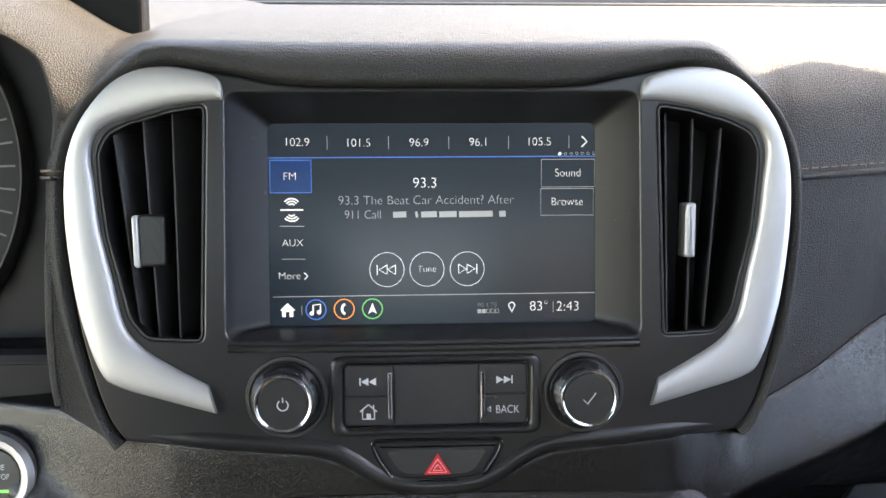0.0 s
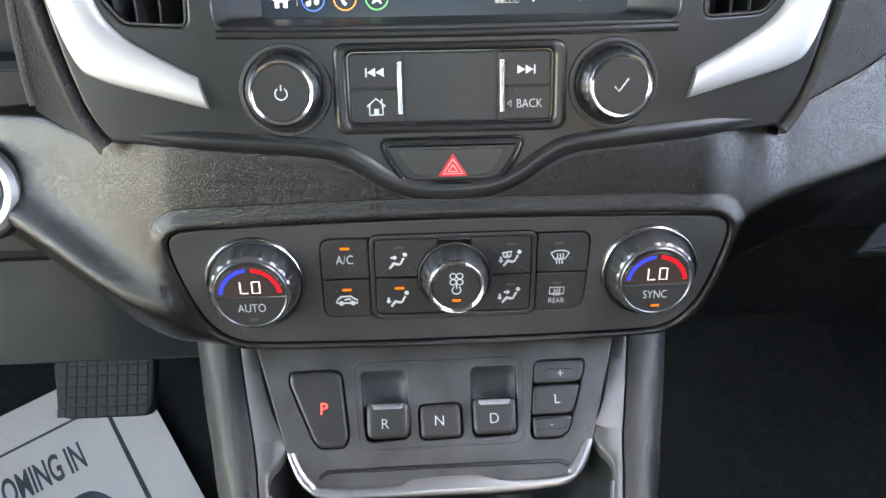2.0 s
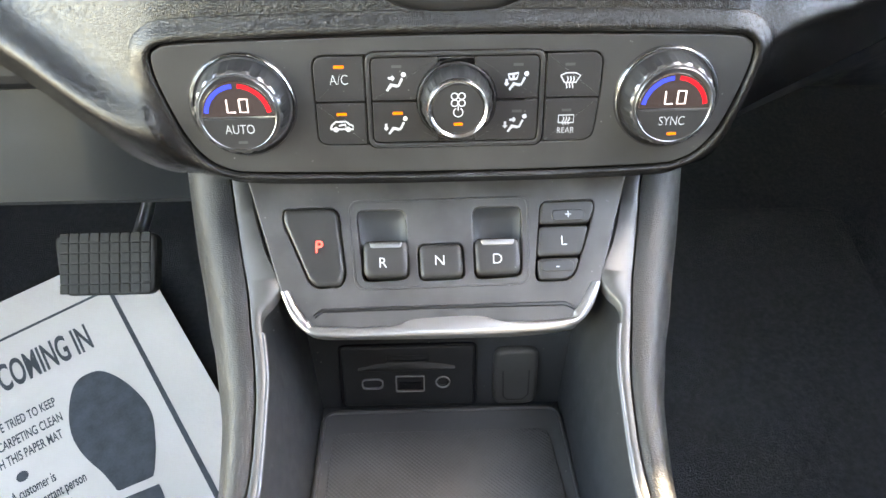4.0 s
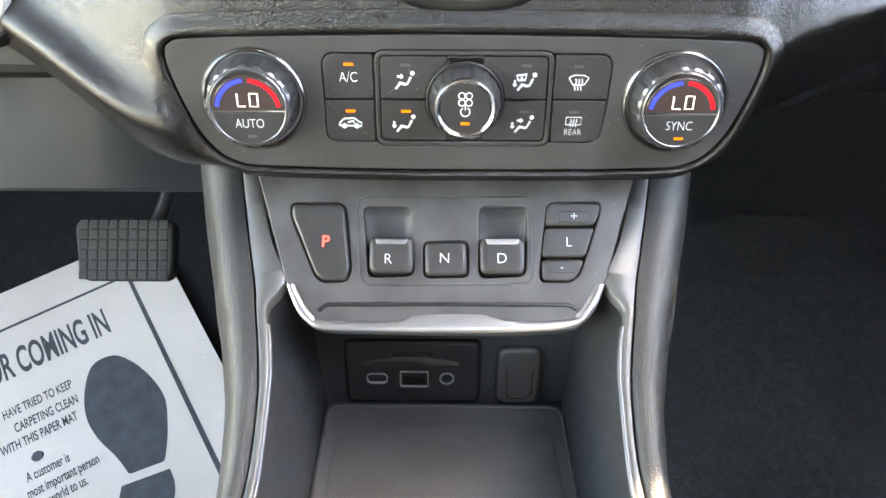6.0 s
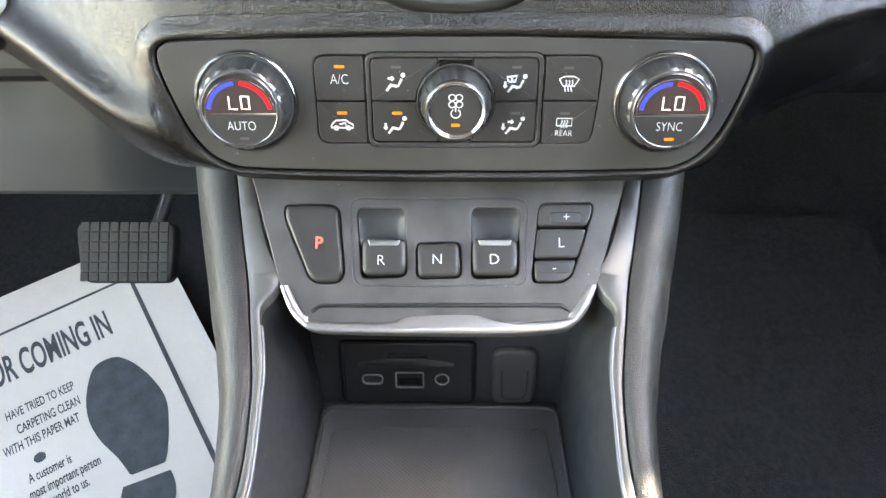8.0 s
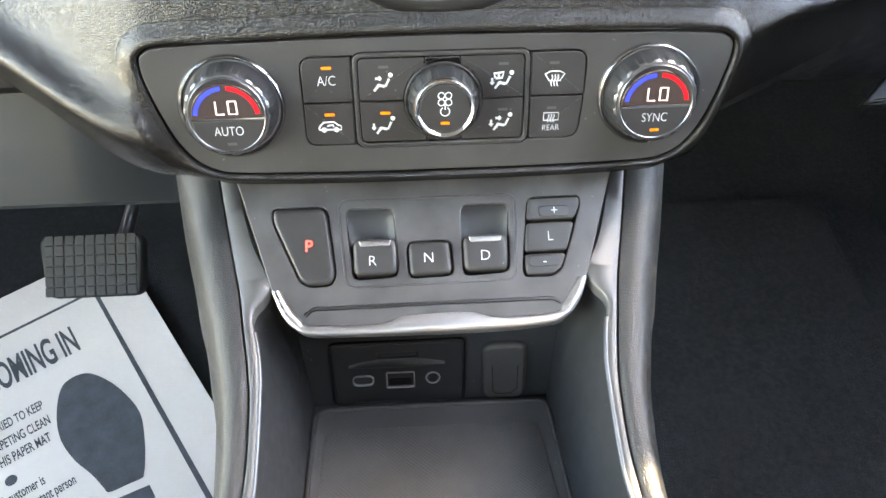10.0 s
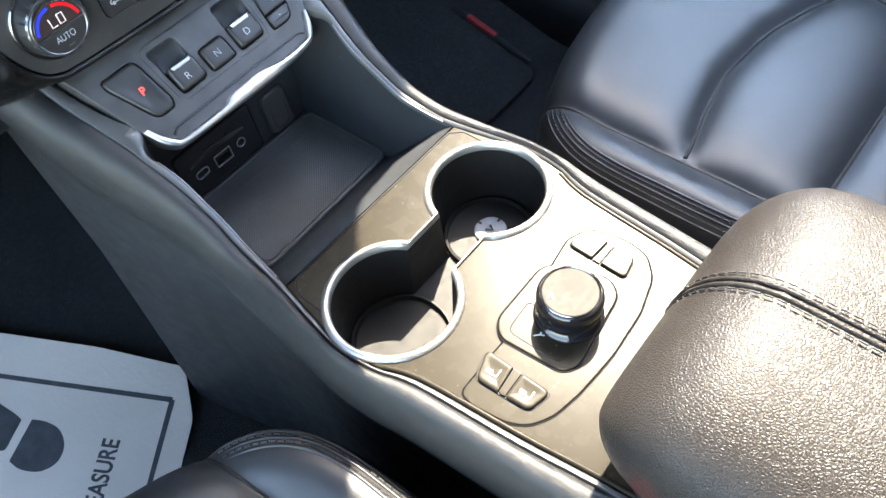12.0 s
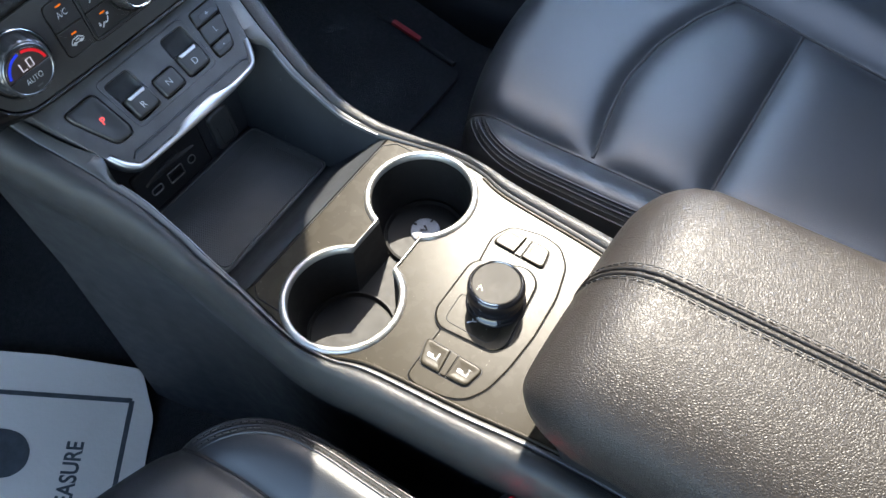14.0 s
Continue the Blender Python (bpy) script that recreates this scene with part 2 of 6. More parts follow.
def smooth_loop(pts, n=8, closed=True):
    out, k = [], len(pts)
    for i in range(k if closed else k - 1):
        p = [Vector(pts[j % k] if closed else pts[min(max(j, 0), k - 1)]) for j in (i - 1, i, i + 1, i + 2)]
        for s in range(n):
            t = s / n
            out.append(0.5 * (2 * p[1] + (p[2] - p[0]) * t + (2 * p[0] - 5 * p[1] + 4 * p[2] - p[3]) * t * t + (3 * p[1] - p[0] - 3 * p[2] + p[3]) * t ** 3))
    if not closed:
        out.append(Vector(pts[-1]))
    return out


def rounded(pts, r, n=5):
    """A closed outline with its corners rounded to the radius r."""
    out, k = [], len(pts)
    for i in range(k):
        a, b, c = Vector(pts[i - 1]), Vector(pts[i]), Vector(pts[(i + 1) % k])
        u, v = (a - b), (c - b)
        d = min(r, 0.48 * u.length, 0.48 * v.length)
        p, q = b + u.normalized() * d, b + v.normalized() * d
        for s in range(n + 1):
            t = s / n
            out.append((1 - t) ** 2 * p + 2 * t * (1 - t) * b + t * t * q)
    return out


def rounded_each(pts, radii, n=6):
    """A closed outline with a radius of its own for each corner."""
    out, k = [], len(pts)
    for i in range(k):
        a, b, c = Vector(pts[i - 1]), Vector(pts[i]), Vector(pts[(i + 1) % k])
        u, v = (a - b), (c - b)
        d = min(radii[i], 0.48 * u.length, 0.48 * v.length)
        p, q = b + u.normalized() * d, b + v.normalized() * d
        for s in range(n + 1):
            t = s / n
            out.append((1 - t) ** 2 * p + 2 * t * (1 - t) * b + t * t * q)
    return out


def rect(x0, y0, x1, y1, r=0.002, n=5):
    return rounded([(x0, y0), (x1, y0), (x1, y1), (x0, y1)], r, n)


def circle(x, y, r, n=48):
    return [Vector((x + r * math.cos(2 * math.pi * i / n), y + r * math.sin(2 * math.pi * i / n))) for i in range(n)]


def area(pts):
    return 0.5 * sum(pts[i - 1][0] * pts[i][1] - pts[i][0] * pts[i - 1][1] for i in range(len(pts)))


def inset(pts, d):
    """The outline moved inwards by d (outwards where d is negative)."""
    k, s, out = len(pts), (1 if area(pts) > 0 else -1), []
    for i in range(k):
        a, b, c = Vector(pts[i - 1]), Vector(pts[i]), Vector(pts[(i + 1) % k])
        u, v = b - a, c - b
        if u.length < 1e-9:
            u = v
        if v.length < 1e-9:
            v = u
        u, v = u.normalized(), v.normalized()
        nrm = Vector((-u.y - v.y, u.x + v.x))
        if nrm.length < 1e-6:
            nrm = Vector((-u.y, u.x))
        nrm.normalize()
        dot = max(0.5, nrm.x * -u.y + nrm.y * u.x)
        out.append(b + nrm * (s * d / dot))
    return out


def ring_of(bm, pts, z):
    return [bm.verts.new((p[0], p[1], z)) for p in pts]


def bridge(bm, a, b):
    k = len(a)
    for i in range(k):
        bm.faces.new((a[i - 1], a[i], b[i], b[i - 1]))


def ccw(pts):
    pts = [Vector(p) for p in pts]
    return pts if area(pts) > 0 else pts[::-1]


def slab(bm, pts, z0, z1, bevel=0.0006, steps=3, crown=0.0):
    """A plate from z0 to z1 with a rounded upper edge."""
    pts = ccw(pts)
    last = ring_of(bm, pts, z0)
    first = last
    for s in range(steps + 1):
        a = math.pi / 2 * s / steps
        nxt = ring_of(bm, inset(pts, bevel * (1 - math.cos(a))), z1 - bevel + bevel * math.sin(a))
        bridge(bm, last, nxt)
        last = nxt
    if steps > 1:
        nxt = ring_of(bm, inset(pts, bevel + min(.0010, .6 * bevel)), z1)
        bridge(bm, last, nxt)
        last = nxt
    if crown:
        nxt = ring_of(bm, inset(pts, bevel * 3), z1 + crown)
        bridge(bm, last, nxt)
        last = nxt
    bm.faces.new(last)
    bm.faces.new(first[::-1])
    return bm


def cushion(bm, pts, z0, z1, bevel, dish=0.0, steps=6):
    """A key cap: broad rounded shoulders that shrink towards its middle, and a slightly dished top."""
    pts = ccw(pts)
    c = sum(pts, Vector((0, 0))) / len(pts)
    hw = max(abs(p.x - c.x) for p in pts)
    hh = max(abs(p.y - c.y) for p in pts)

    def ring(d, z):
        return [bm.verts.new((c.x + (p.x - c.x) * (1 - d / hw), c.y + (p.y - c.y) * (1 - d / hh), z)) for p in pts]
    last = ring(0, z0)
    for s in range(steps + 1):
        a = math.pi / 2 * s / steps
        nxt = ring(bevel * (1 - math.cos(a)), z1 - bevel * .8 + bevel * .8 * math.sin(a))
        bridge(bm, last, nxt)
        last = nxt
    for f in (.25, .55, .8):
        d = bevel + (min(hw, hh) - bevel) * f
        nxt = ring(d, z1 - dish * (1 - (1 - f) ** 2))
        bridge(bm, last, nxt)
        last = nxt
    mid = bm.verts.new((c.x, c.y, z1 - dish))
    for i in range(len(last)):
        bm.faces.new((last[i - 1], last[i], mid))
    return bm


def plate(bm, outer, holes, z0, z1, bevel=0.001, depth=None, steps=3):
    """A plate with holes: rounded outer edge and rounded hole edges whose walls go down to depth."""
    depth = z0 if depth is None else depth
    outer = ccw(outer)
    last = ring_of(bm, outer, z0)
    for s in range(steps + 1):
        a = math.pi / 2 * s / steps
        nxt = ring_of(bm, inset(outer, bevel * (1 - math.cos(a))), z1 - bevel + bevel * math.sin(a))
        bridge(bm, last, nxt)
        last = nxt
    loops = [last]
    for h in holes:
        h = ccw(h)
        low = ring_of(bm, h, depth)
        for s in range(steps + 1):
            a = math.pi / 2 * s / steps
            nxt = ring_of(bm, inset(h, -bevel * (1 - math.cos(a))), z1 - bevel + bevel * math.sin(a))
            bridge(bm, nxt, low)
            low = nxt
        loops.append(low)
    flat = [v for lp in loops for v in lp]
    edges, k = [], 0
    for lp in loops:
        edges += [(k + i, k + (i + 1) % len(lp)) for i in range(len(lp))]
        k += len(lp)
    co, _, tris, origin, _, _ = delaunay_2d_cdt([v.co.xy for v in flat], edges, [], 0, 1e-7)
    rim, cuts = [v.co.xy for v in loops[0]], [[v.co.xy for v in lp] for lp in loops[1:]]
    for t in tris:
        c = (co[t[0]] + co[t[1]] + co[t[2]]) / 3
        if not inside(rim, c.x, c.y) or any(inside(h, c.x, c.y) for h in cuts) or not all(origin[i] for i in t):
            continue
        tri = [flat[origin[i][0]] for i in t]
        if len(set(tri)) == 3:
            f = bm.faces.new(tri)
            f.normal_update()
            if f.normal.z < 0:
                f.normal_flip()
    return bm


def loft(bm, loops, closed=True, cap0=False, cap1=False):
    rings = [[bm.verts.new(p) for p in lp] for lp in loops]
    for a, b in zip(rings, rings[1:]):
        k = len(a)
        for i in range(0 if closed else 1, k):
            bm.faces.new((a[i - 1], a[i], b[i], b[i - 1]))
    if cap0:
        bm.faces.new(rings[0][::-1])
    if cap1:
        bm.faces.new(rings[-1])
    return bm


def lathe(bm, profile, x=0.0, y=0.0, n=56, rib=0.0, ribs=0):
    """Turned round the local z axis at x, y: profile of (radius, height); rib waves the radius where marked by a third value."""
    loops = []
    for row in profile:
        r, z = row[0], row[1]
        w = row[2] if len(row) > 2 else 0
        lp = []
        for i in range(n):
            a = 2 * math.pi * i / n
            rr = r + (rib * (1 if (i * ribs // n) % 2 else -1) * w if ribs else 0)
            lp.append((x + rr * math.cos(a), y + rr * math.sin(a), z))
        loops.append(lp)
    return loft(bm, loops, cap1=profile[-1][0] > 0)


def tube(bm, path, r, n=8, closed=False, flat=1.0):
    """A round bead along a path of 3D points; r: its radius, or one for each point."""
    pts = [Vector(p) for p in path]
    radii = r if isinstance(r, list) else [r] * len(pts)
    k, loops = len(pts), []
    up = Vector((0, 0, 1))
    for i in range(k):
        t = (pts[(i + 1) % k] - pts[i - 1]) if closed else (pts[min(i + 1, k - 1)] - pts[max(i - 1, 0)])
        if t.length < 1e-9:
            t = Vector((1, 0, 0))
        t.normalize()
        ref = up if abs(t.z) < 0.95 else Vector((1, 0, 0))
        s = t.cross(ref).normalized()
        w = s.cross(t)
        loops.append([pts[i] + s * (radii[i] * math.cos(2 * math.pi * j / n)) + w * (radii[i] * flat * math.sin(2 * math.pi * j / n)) for j in range(n)])
    if closed:
        loops.append(loops[0])
        return loft(bm, loops)
    return loft(bm, loops, cap0=True, cap1=True)


def ribbon(bm, pts, width, z=0.0, closed=False, thick=0.0003):
    """A flat printed line of the given width."""
    pts = [Vector(p[:2]) for p in pts]
    k = len(pts)
    left, right = [], []
    for i in range(k):
        t = (pts[(i + 1) % k] - pts[i - 1]) if closed else (pts[min(i + 1, k - 1)] - pts[max(i - 1, 0)])
        t = t.normalized() if t.length > 1e-9 else Vector((1, 0))
        nrm = Vector((-t.y, t.x)) * (width / 2)
        left.append(bm.verts.new((*(pts[i] + nrm), z)))
        right.append(bm.verts.new((*(pts[i] - nrm), z)))
    for i in range(0 if closed else 1, k):
        bm.faces.new((left[i - 1], right[i - 1], right[i], left[i]))
    return bm


def arc(x, y, r, a0, a1, n=20):
    return [(x + r * math.cos(radians(a0 + (a1 - a0) * i / n)), y + r * math.sin(radians(a0 + (a1 - a0) * i / n))) for i in range(n + 1)]


def disc(bm, x, y, r, z, n=24):
    bm.faces.new(ring_of(bm, circle(x, y, r, n), z))
    return bm


def fill(bm, pts, z):
    bm.faces.new(ring_of(bm, ccw(pts), z))
    return bm


def icon(parent, lines, width, z, mat, name="symbol", label="", fills=(), closed=False):
    bm = bmesh.new()
    for ln in lines:
        ribbon(bm, ln, width, z, closed)
    for f in fills:
        fill(bm, f, z)
    return part(name, bm, mat, parent, label, smooth=0)


def lettering(text, x, y, size, z, mat, parent, align="CENTER", turn=0.0, width=1.0, name="lettering", bold=-0.00006):
    cu = bpy.data.curves.new(name, "FONT")
    cu.body = text
    cu.size = size
    cu.align_x = align
    cu.align_y = "CENTER"
    cu.offset = min(bold, -.00012) if mat in (UI_WHITE, UI_GREY) else bold
    tmp = bpy.data.objects.new(name, cu)
    scene.collection.objects.link(tmp)
    dg = bpy.context.evaluated_depsgraph_get()
    me = bpy.data.meshes.new_from_object(tmp.evaluated_get(dg))
    bpy.data.objects.remove(tmp)
    bpy.data.curves.remove(cu)
    me.name = name
    me.transform(Matrix.Translation((x, y, z)) @ Matrix.Rotation(radians(turn), 4, "Z") @ Matrix.Diagonal((width, 1, 1, 1)))
    me.materials.clear()
    me.materials.append(mat)
    ob = new(name, me)
    ob.parent = parent
    return tagged(ob, 'printed letters "%s"' % text)


def inside(poly, x, y):
    hit = False
    for i in range(len(poly)):
        x0, y0 = poly[i - 1][0], poly[i - 1][1]
        x1, y1 = poly[i][0], poly[i][1]
        if (y0 > y) != (y1 > y) and x < (x1 - x0) * (y - y0) / (y1 - y0) + x0:
            hit = not hit
    return hit


def lerp(table, x):
    """Linear reading of a table of (x, value)."""
    if x <= table[0][0]:
        return table[0][1]
    for (a, va), (b, vb) in zip(table, table[1:]):
        if x <= b:
            return va + (vb - va) * (x - a) / (b - a)
    return table[-1][1]


def ease(table, x):
    """Smooth reading of a table of (x, value)."""
    return sum(lerp(table, x + d) for d in (-0.012, -0.006, 0, 0.006, 0.012)) / 5


def stitches(bm, path, length=0.0045, gap=0.0025, r=0.0006):
    """Short thread beads along a path."""
    pts = [Vector(p) for p in path]
    acc, need, on, start = 0.0, 0.0, True, pts[0]
    pos = 0.0
    total = [0.0]
    for a, b in zip(pts, pts[1:]):
        total.append(total[-1] + (b - a).length)

    def at(d):
        for i in range(1, len(total)):
            if d <= total[i]:
                t = (d - total[i - 1]) / max(1e-9, total[i] - total[i - 1])
                return pts[i - 1].lerp(pts[i], t)
        return pts[-1]
    while pos + length < total[-1]:
        tube(bm, [at(pos), at(pos + length / 2), at(pos + length)], r, 5)
        pos += length + gap
    return bm


# ---- faces on which the controls stand ----
STACK = panel(0, 0.371, 0.7245, 14)
CLIMATE_FACE = panel(0, 0.348, 0.605, 6)
CLIMATE = CLIMATE_FACE @ Matrix.Diagonal((1, 1.029, 1, 1))
SHIFT = panel(0, 0.335, 0.527, 45)
DECK_M = panel(0, 0, 0.455, 90)
PORTS = panel(0, 0.357, 0.42, 5)
XC = -0.0078


def mirrored(half):
    """A closed outline from its right half, given from the top middle to the bottom middle."""
    return [Vector(p) for p in half] + [Vector((-x, y)) for x, y in half[::-1] if x > 1e-6]


STACK_EDGE = smooth_loop(mirrored([(0, .1306), (.045, .1310), (.075, .1322), (.1, .137), (.1285, .1417), (.145, .138), (.160, .128), (.172, .115), (.180, .098), (.183, .080), (.1835, .055), (.1815, .031), (.177, .003), (.168, -.030), (.1585, -.0465), (.150, -.0495), (.1065, -.0538), (.061, -.058), (.047, -.0635), (.036, -.0710), (.0216, -.0775), (0, -.0794)]), 5)
CLIMATE_EDGE = smooth_loop(mirrored([(0, .0324), (.06, .0318), (.1207, .0304), (.134, .028), (.1368, .0215), (.1340, .0080), (.127, -.011), (.119, -.0225), (.110, -.0280), (.098, -.0302), (.05, -.0315), (0, -.0317)]), 5)


def to_world(m, x, y, z=0.0):
    return m @ Vector((x, y, z))


# ---- cabin shell ----
def wall_with_openings(name, m, outer, holes, thick, mat, label, category, kind="structure"):
    bm = bmesh.new()
    plate(bm, outer, holes, -thick, 0, bevel=0.006, depth=-thick)
    ob = part(name, bm, mat, None, label, smooth=30)
    ob.matrix_world = m
    return tagged(ob, label, category, kind=kind)


bm = bmesh.new()
prof = [(-1.33, .080), (.30, .080), (.40, .0810), (.44, .0860), (1.17, .290)]
loft(bm, [[(x, y, z) for y, z in prof] + [(x, 1.17, .05), (x, -1.33, .05)] for x in (-.74, .74)], cap0=True, cap1=True)
bmesh.ops.recalc_face_normals(bm, faces=bm.faces)
tagged(part("floor", bm, CARPET, None, "dark carpeted car floor"), category="floor", kind="structure")

# unseen roof: the cutout is shaped to throw the sun patch on the deck
SUN_PATCH_CUTOUT = smooth_loop([(0.686, 0.490), (0.655, 0.497), (0.620, 0.494), (0.563, 0.480), (0.513, 0.460), (0.461, 0.419), (0.401, 0.359), (0.301, 0.289), (0.251, 0.234), (0.231, 0.004), (0.231, -0.396), (0.431, -0.456), (0.651, -0.396), (0.686, 0.004)], 6)
# front edge placed to keep the sun off tray and lower pad
wall_with_openings("ceiling", panel(0, 0, 1.2, 90), [(-.80, -1.35), (.80, -1.35), (.80, .558), (.43, .553), (.39, .520), (-.80, .515)], [SUN_PATCH_CUTOUT], .04, SHELL, "unseen grey roof with an opening cut to shape the sun patch", "ceiling")
m = Matrix(((0, 0, -1, .74), (1, 0, 0, 0), (0, 1, 0, 0), (0, 0, 0, 1)))
# openings sized so the added pane reflects in seat and dash
wall_with_openings("wall_passenger", m, [(-1.35, .04), (1.25, .04), (1.25, .90), (.47, 1.2), (-1.35, 1.2)], [rounded([(.46, .84), (1.15, .84), (1.15, .88), (.48, 1.14)], .02), rounded([(-1.25, .84), (-.75, .84), (-.75, 1.14), (-1.25, 1.14)], .03), rounded([(-.02, .76), (.10, .60), (.40, .60), (.40, 1.14), (-.02, 1.14)], .03)], .05, DOOR_TRIM, "black plastic door wall with openings cut for the added fill light", "wall")
bm = bmesh.new()
slab(bm, [(-.47, .57), (1.2, .57), (1.2, .90), (.47, 1.165), (-.47, 1.165)], -.030, -.026, .001)
ob = part("side_fill_pane", bm, FILL_PANE, None, "unseen translucent pane added as a bluish side fill light", smooth=0)
ob.matrix_world = m
tagged(ob, category="window", kind="structure")
m = Matrix(((0, 0, 1, -.74), (-1, 0, 0, 0), (0, 1, 0, 0), (0, 0, 0, 1)))
wall_with_openings("wall_driver", m, [(1.35, .04), (1.35, .30), (-.42, .30), (-.50, .86), (-1.25, .86), (-1.25, .04)], [], .05, DOOR_TRIM, "black sill and kick panel beside the open driver door", "wall")
bm = bmesh.new()
slab(bm, [(-.8, .04), (.8, .04), (.8, .95), (-.8, .95)], -.02, .02, .004)
ob = part("wall_rear", bm, DOOR_TRIM, None, "dark wall behind the seats")
ob.matrix_world = panel(0, -1.34, 0, 0)
tagged(ob, category="wall", kind="structure")
bm = bmesh.new()
slab(bm, [(-.8, .04), (.8, .04), (.8, .88), (-.8, .88)], -.02, .02, .004)
ob = part("wall_front", bm, CARPET, None, "dark firewall in front of the footwells")
ob.matrix_world = panel(0, 1.18, 0, 0)
tagged(ob, category="wall", kind="structure")
bm = bmesh.new()
slab(bm, [(-40, -40), (40, -40), (40, 40), (-40, 40)], -.72, -.70, .001)
tagged(part("ground", bm, material("parking_asphalt", (.11, .105, .10), .9, grain=60, bump=.01, vary=.2, vary_scale=3), None, "sunlit asphalt of the car park outside"), category="ground", kind="structure")

bm = bmesh.new()
slab(bm, [(-30, -.72), (30, -.72), (30, 3.2), (-30, 3.2)], 0, .2, .01)
ob = part("backdrop", bm, material("far_facade", (.07, .07, .075), .9, grain=3, bump=.02, vary=.25, vary_scale=.8), None, "dim grey building front beyond the windscreen", smooth=0)
ob.matrix_world = panel(0, 9.0, 0, 0)
tagged(ob, category="facade", kind="structure")

# ---- passenger door card and sill ----
bm = bmesh.new()
slab(bm, rounded([(.620, .60), (.600, .280), (.560, .203), (.500, .187), (-.30, .187), (-.30, .60)], .03, 6), .002, .050, .012, 5)
ob = part("door_card", bm, DOOR_TRIM, None, "black lower door card with a rounded edge", smooth=40)
ob.matrix_world = Matrix(((0, 0, -1, .74), (1, 0, 0, 0), (0, 1, 0, 0), (0, 0, 0, 1)))
tagged(ob, category="door panel", kind="structure")
bm = bmesh.new()
loft(bm, [[(.60, y, .082), (.605, y, .132), (.615, y, .148), (.635, y, .153), (.736, y, .156), (.736, y, .082)] for y in (-.5, .0, .3, .5, .56)] + [[(.60, y, .10), (.605, y, z - .02), (.615, y, z - .005), (.635, y, z), (.736, y, z), (.736, y, .10)] for y, z in ((.60, .18), (.66, .205), (.75, .30), (.85, .45))], cap0=True, cap1=True)
bmesh.ops.recalc_face_normals(bm, faces=bm.faces)
tagged(part("door_sill", bm, KNEE_PLASTIC, None, "dark plastic door sill trim rising to the kick panel", smooth=50), category="sill", kind="structure")

# ---- dashboard ----
CLUSTER_HOLE = smooth_loop([(-.206, .866), (-.1940, .850), (-.1890, .832), (-.1905, .81), (-.1945, .765), (-.1965, .72), (-.1960, .692), (-.1930, .678), (-.21, .655), (-.30, .650), (-.5, .650), (-.53, .76), (-.5, .86), (-.40, .884), (-.30, .884), (-.235, .879)], 5)
HOOD_TOP = [(0, .1306), (.045, .1310), (.075, .1322), (.1, .137), (.1285, .1417), (.145, .138), (.160, .128), (.172, .115), (.180, .098), (.19, .08)]
CENTRE_PROFILE = [(.352, .648), (.371, .7245), (.3985, .845), (.4000, .853), (.4030, .8600), (.4085, .8662), (.420, .8703), (.45, .8735), (.50, .8758), (.70, .880), (.98, .886)]
SIDE_PROFILE = [(.376, .648), (.385, .7245), (.3985, .795), (.4030, .812), (.4090, .829), (.4180, .843), (.438, .857), (.465, .865), (.52, .872), (.70, .880), (.98, .886)]
LIFT = (0, .2, 1, .85, .6, .35, .15, .05, 0, 0, 0)
GAP_LINE = [(-.70, .682), (-.24, .680), (-.197, .694), (-.185, .684), (-.170, .676), (-.160, .672), (.15, .655), (.1674, .6690), (.1826, .6825), (.2155, .6925), (.2369, .7010), (.2577, .7085), (.35, .742), (.70, .80)]
PAD_FACE = [(.160, .372), (.1674, .3755), (.1826, .3845), (.2155, .3984), (.2369, .4096), (.2577, .4212), (.35, .462), (.70, .56)]


def step01(a, b, x):
    t = min(1, max(0, (x - a) / (b - a)))
    return t * t * (3 - 2 * t)


@functools.lru_cache(maxsize=None)
def dash_profile(x):
    w = step01(.138, .190, abs(x))
    dz = .97 * (ease(HOOD_TOP, min(abs(x), .2)) - .1306)
    hump = max(0, -.175 - x)
    pts = []
    for i, ((ya, za), (yb, zb)) in enumerate(zip(CENTRE_PROFILE, SIDE_PROFILE)):
        y, z = ya + (yb - ya) * w, (za + LIFT[i] * max(dz, -.02)) * (1 - w) + zb * w
        fade = max(0, 1 - (y - .38) / .4)
        if x < 0:
            y -= (.002, .008, .008, .006, .003, 0, 0, 0, 0, 0, 0)[i] * step01(.150, .178, -x)
        y += .30 * max(0, x - .19) * fade - .10 * min(.12, hump) * fade
        if x > .15 and i < 3:
            y += (1, 1, .4)[i] * step01(.150, .170, x) * max(0, lerp(PAD_FACE, x) + .0025 - y)
        if i >= 3:
            z += min(.035, hump * .55) * (1 if i < 9 else .3)
        pts.append((y, z))
    full = smooth_loop(pts, 10, closed=False)
    floor_z = lerp(GAP_LINE, x)
    while len(full) > 2 and full[1].y < floor_z:
        full.pop(0)
    if full[0].y < floor_z:
        t = (floor_z - full[0].y) / max(1e-6, full[1].y - full[0].y)
        full[0] = full[0].lerp(full[1], t)
    return full


def resample(pts, near, n_near, n_far):
    """Even steps along a profile: n_near over the first stretch, n_far over the rest."""
    total = [0.0]
    for a, b in zip(pts, pts[1:]):
        total.append(total[-1] + (b - a).length)
    out, k = [], 1
    ds = [near * i / n_near for i in range(n_near)] + [near + (total[-1] - near) * (i / n_far) ** 1.3 for i in range(n_far + 1)]
    for d in ds:
        while k < len(total) - 1 and total[k] < d:
            k += 1
        out.append(pts[k - 1].lerp(pts[k], (d - total[k - 1]) / max(1e-9, total[k] - total[k - 1])))
    return out


INV_STACK = STACK.inverted()


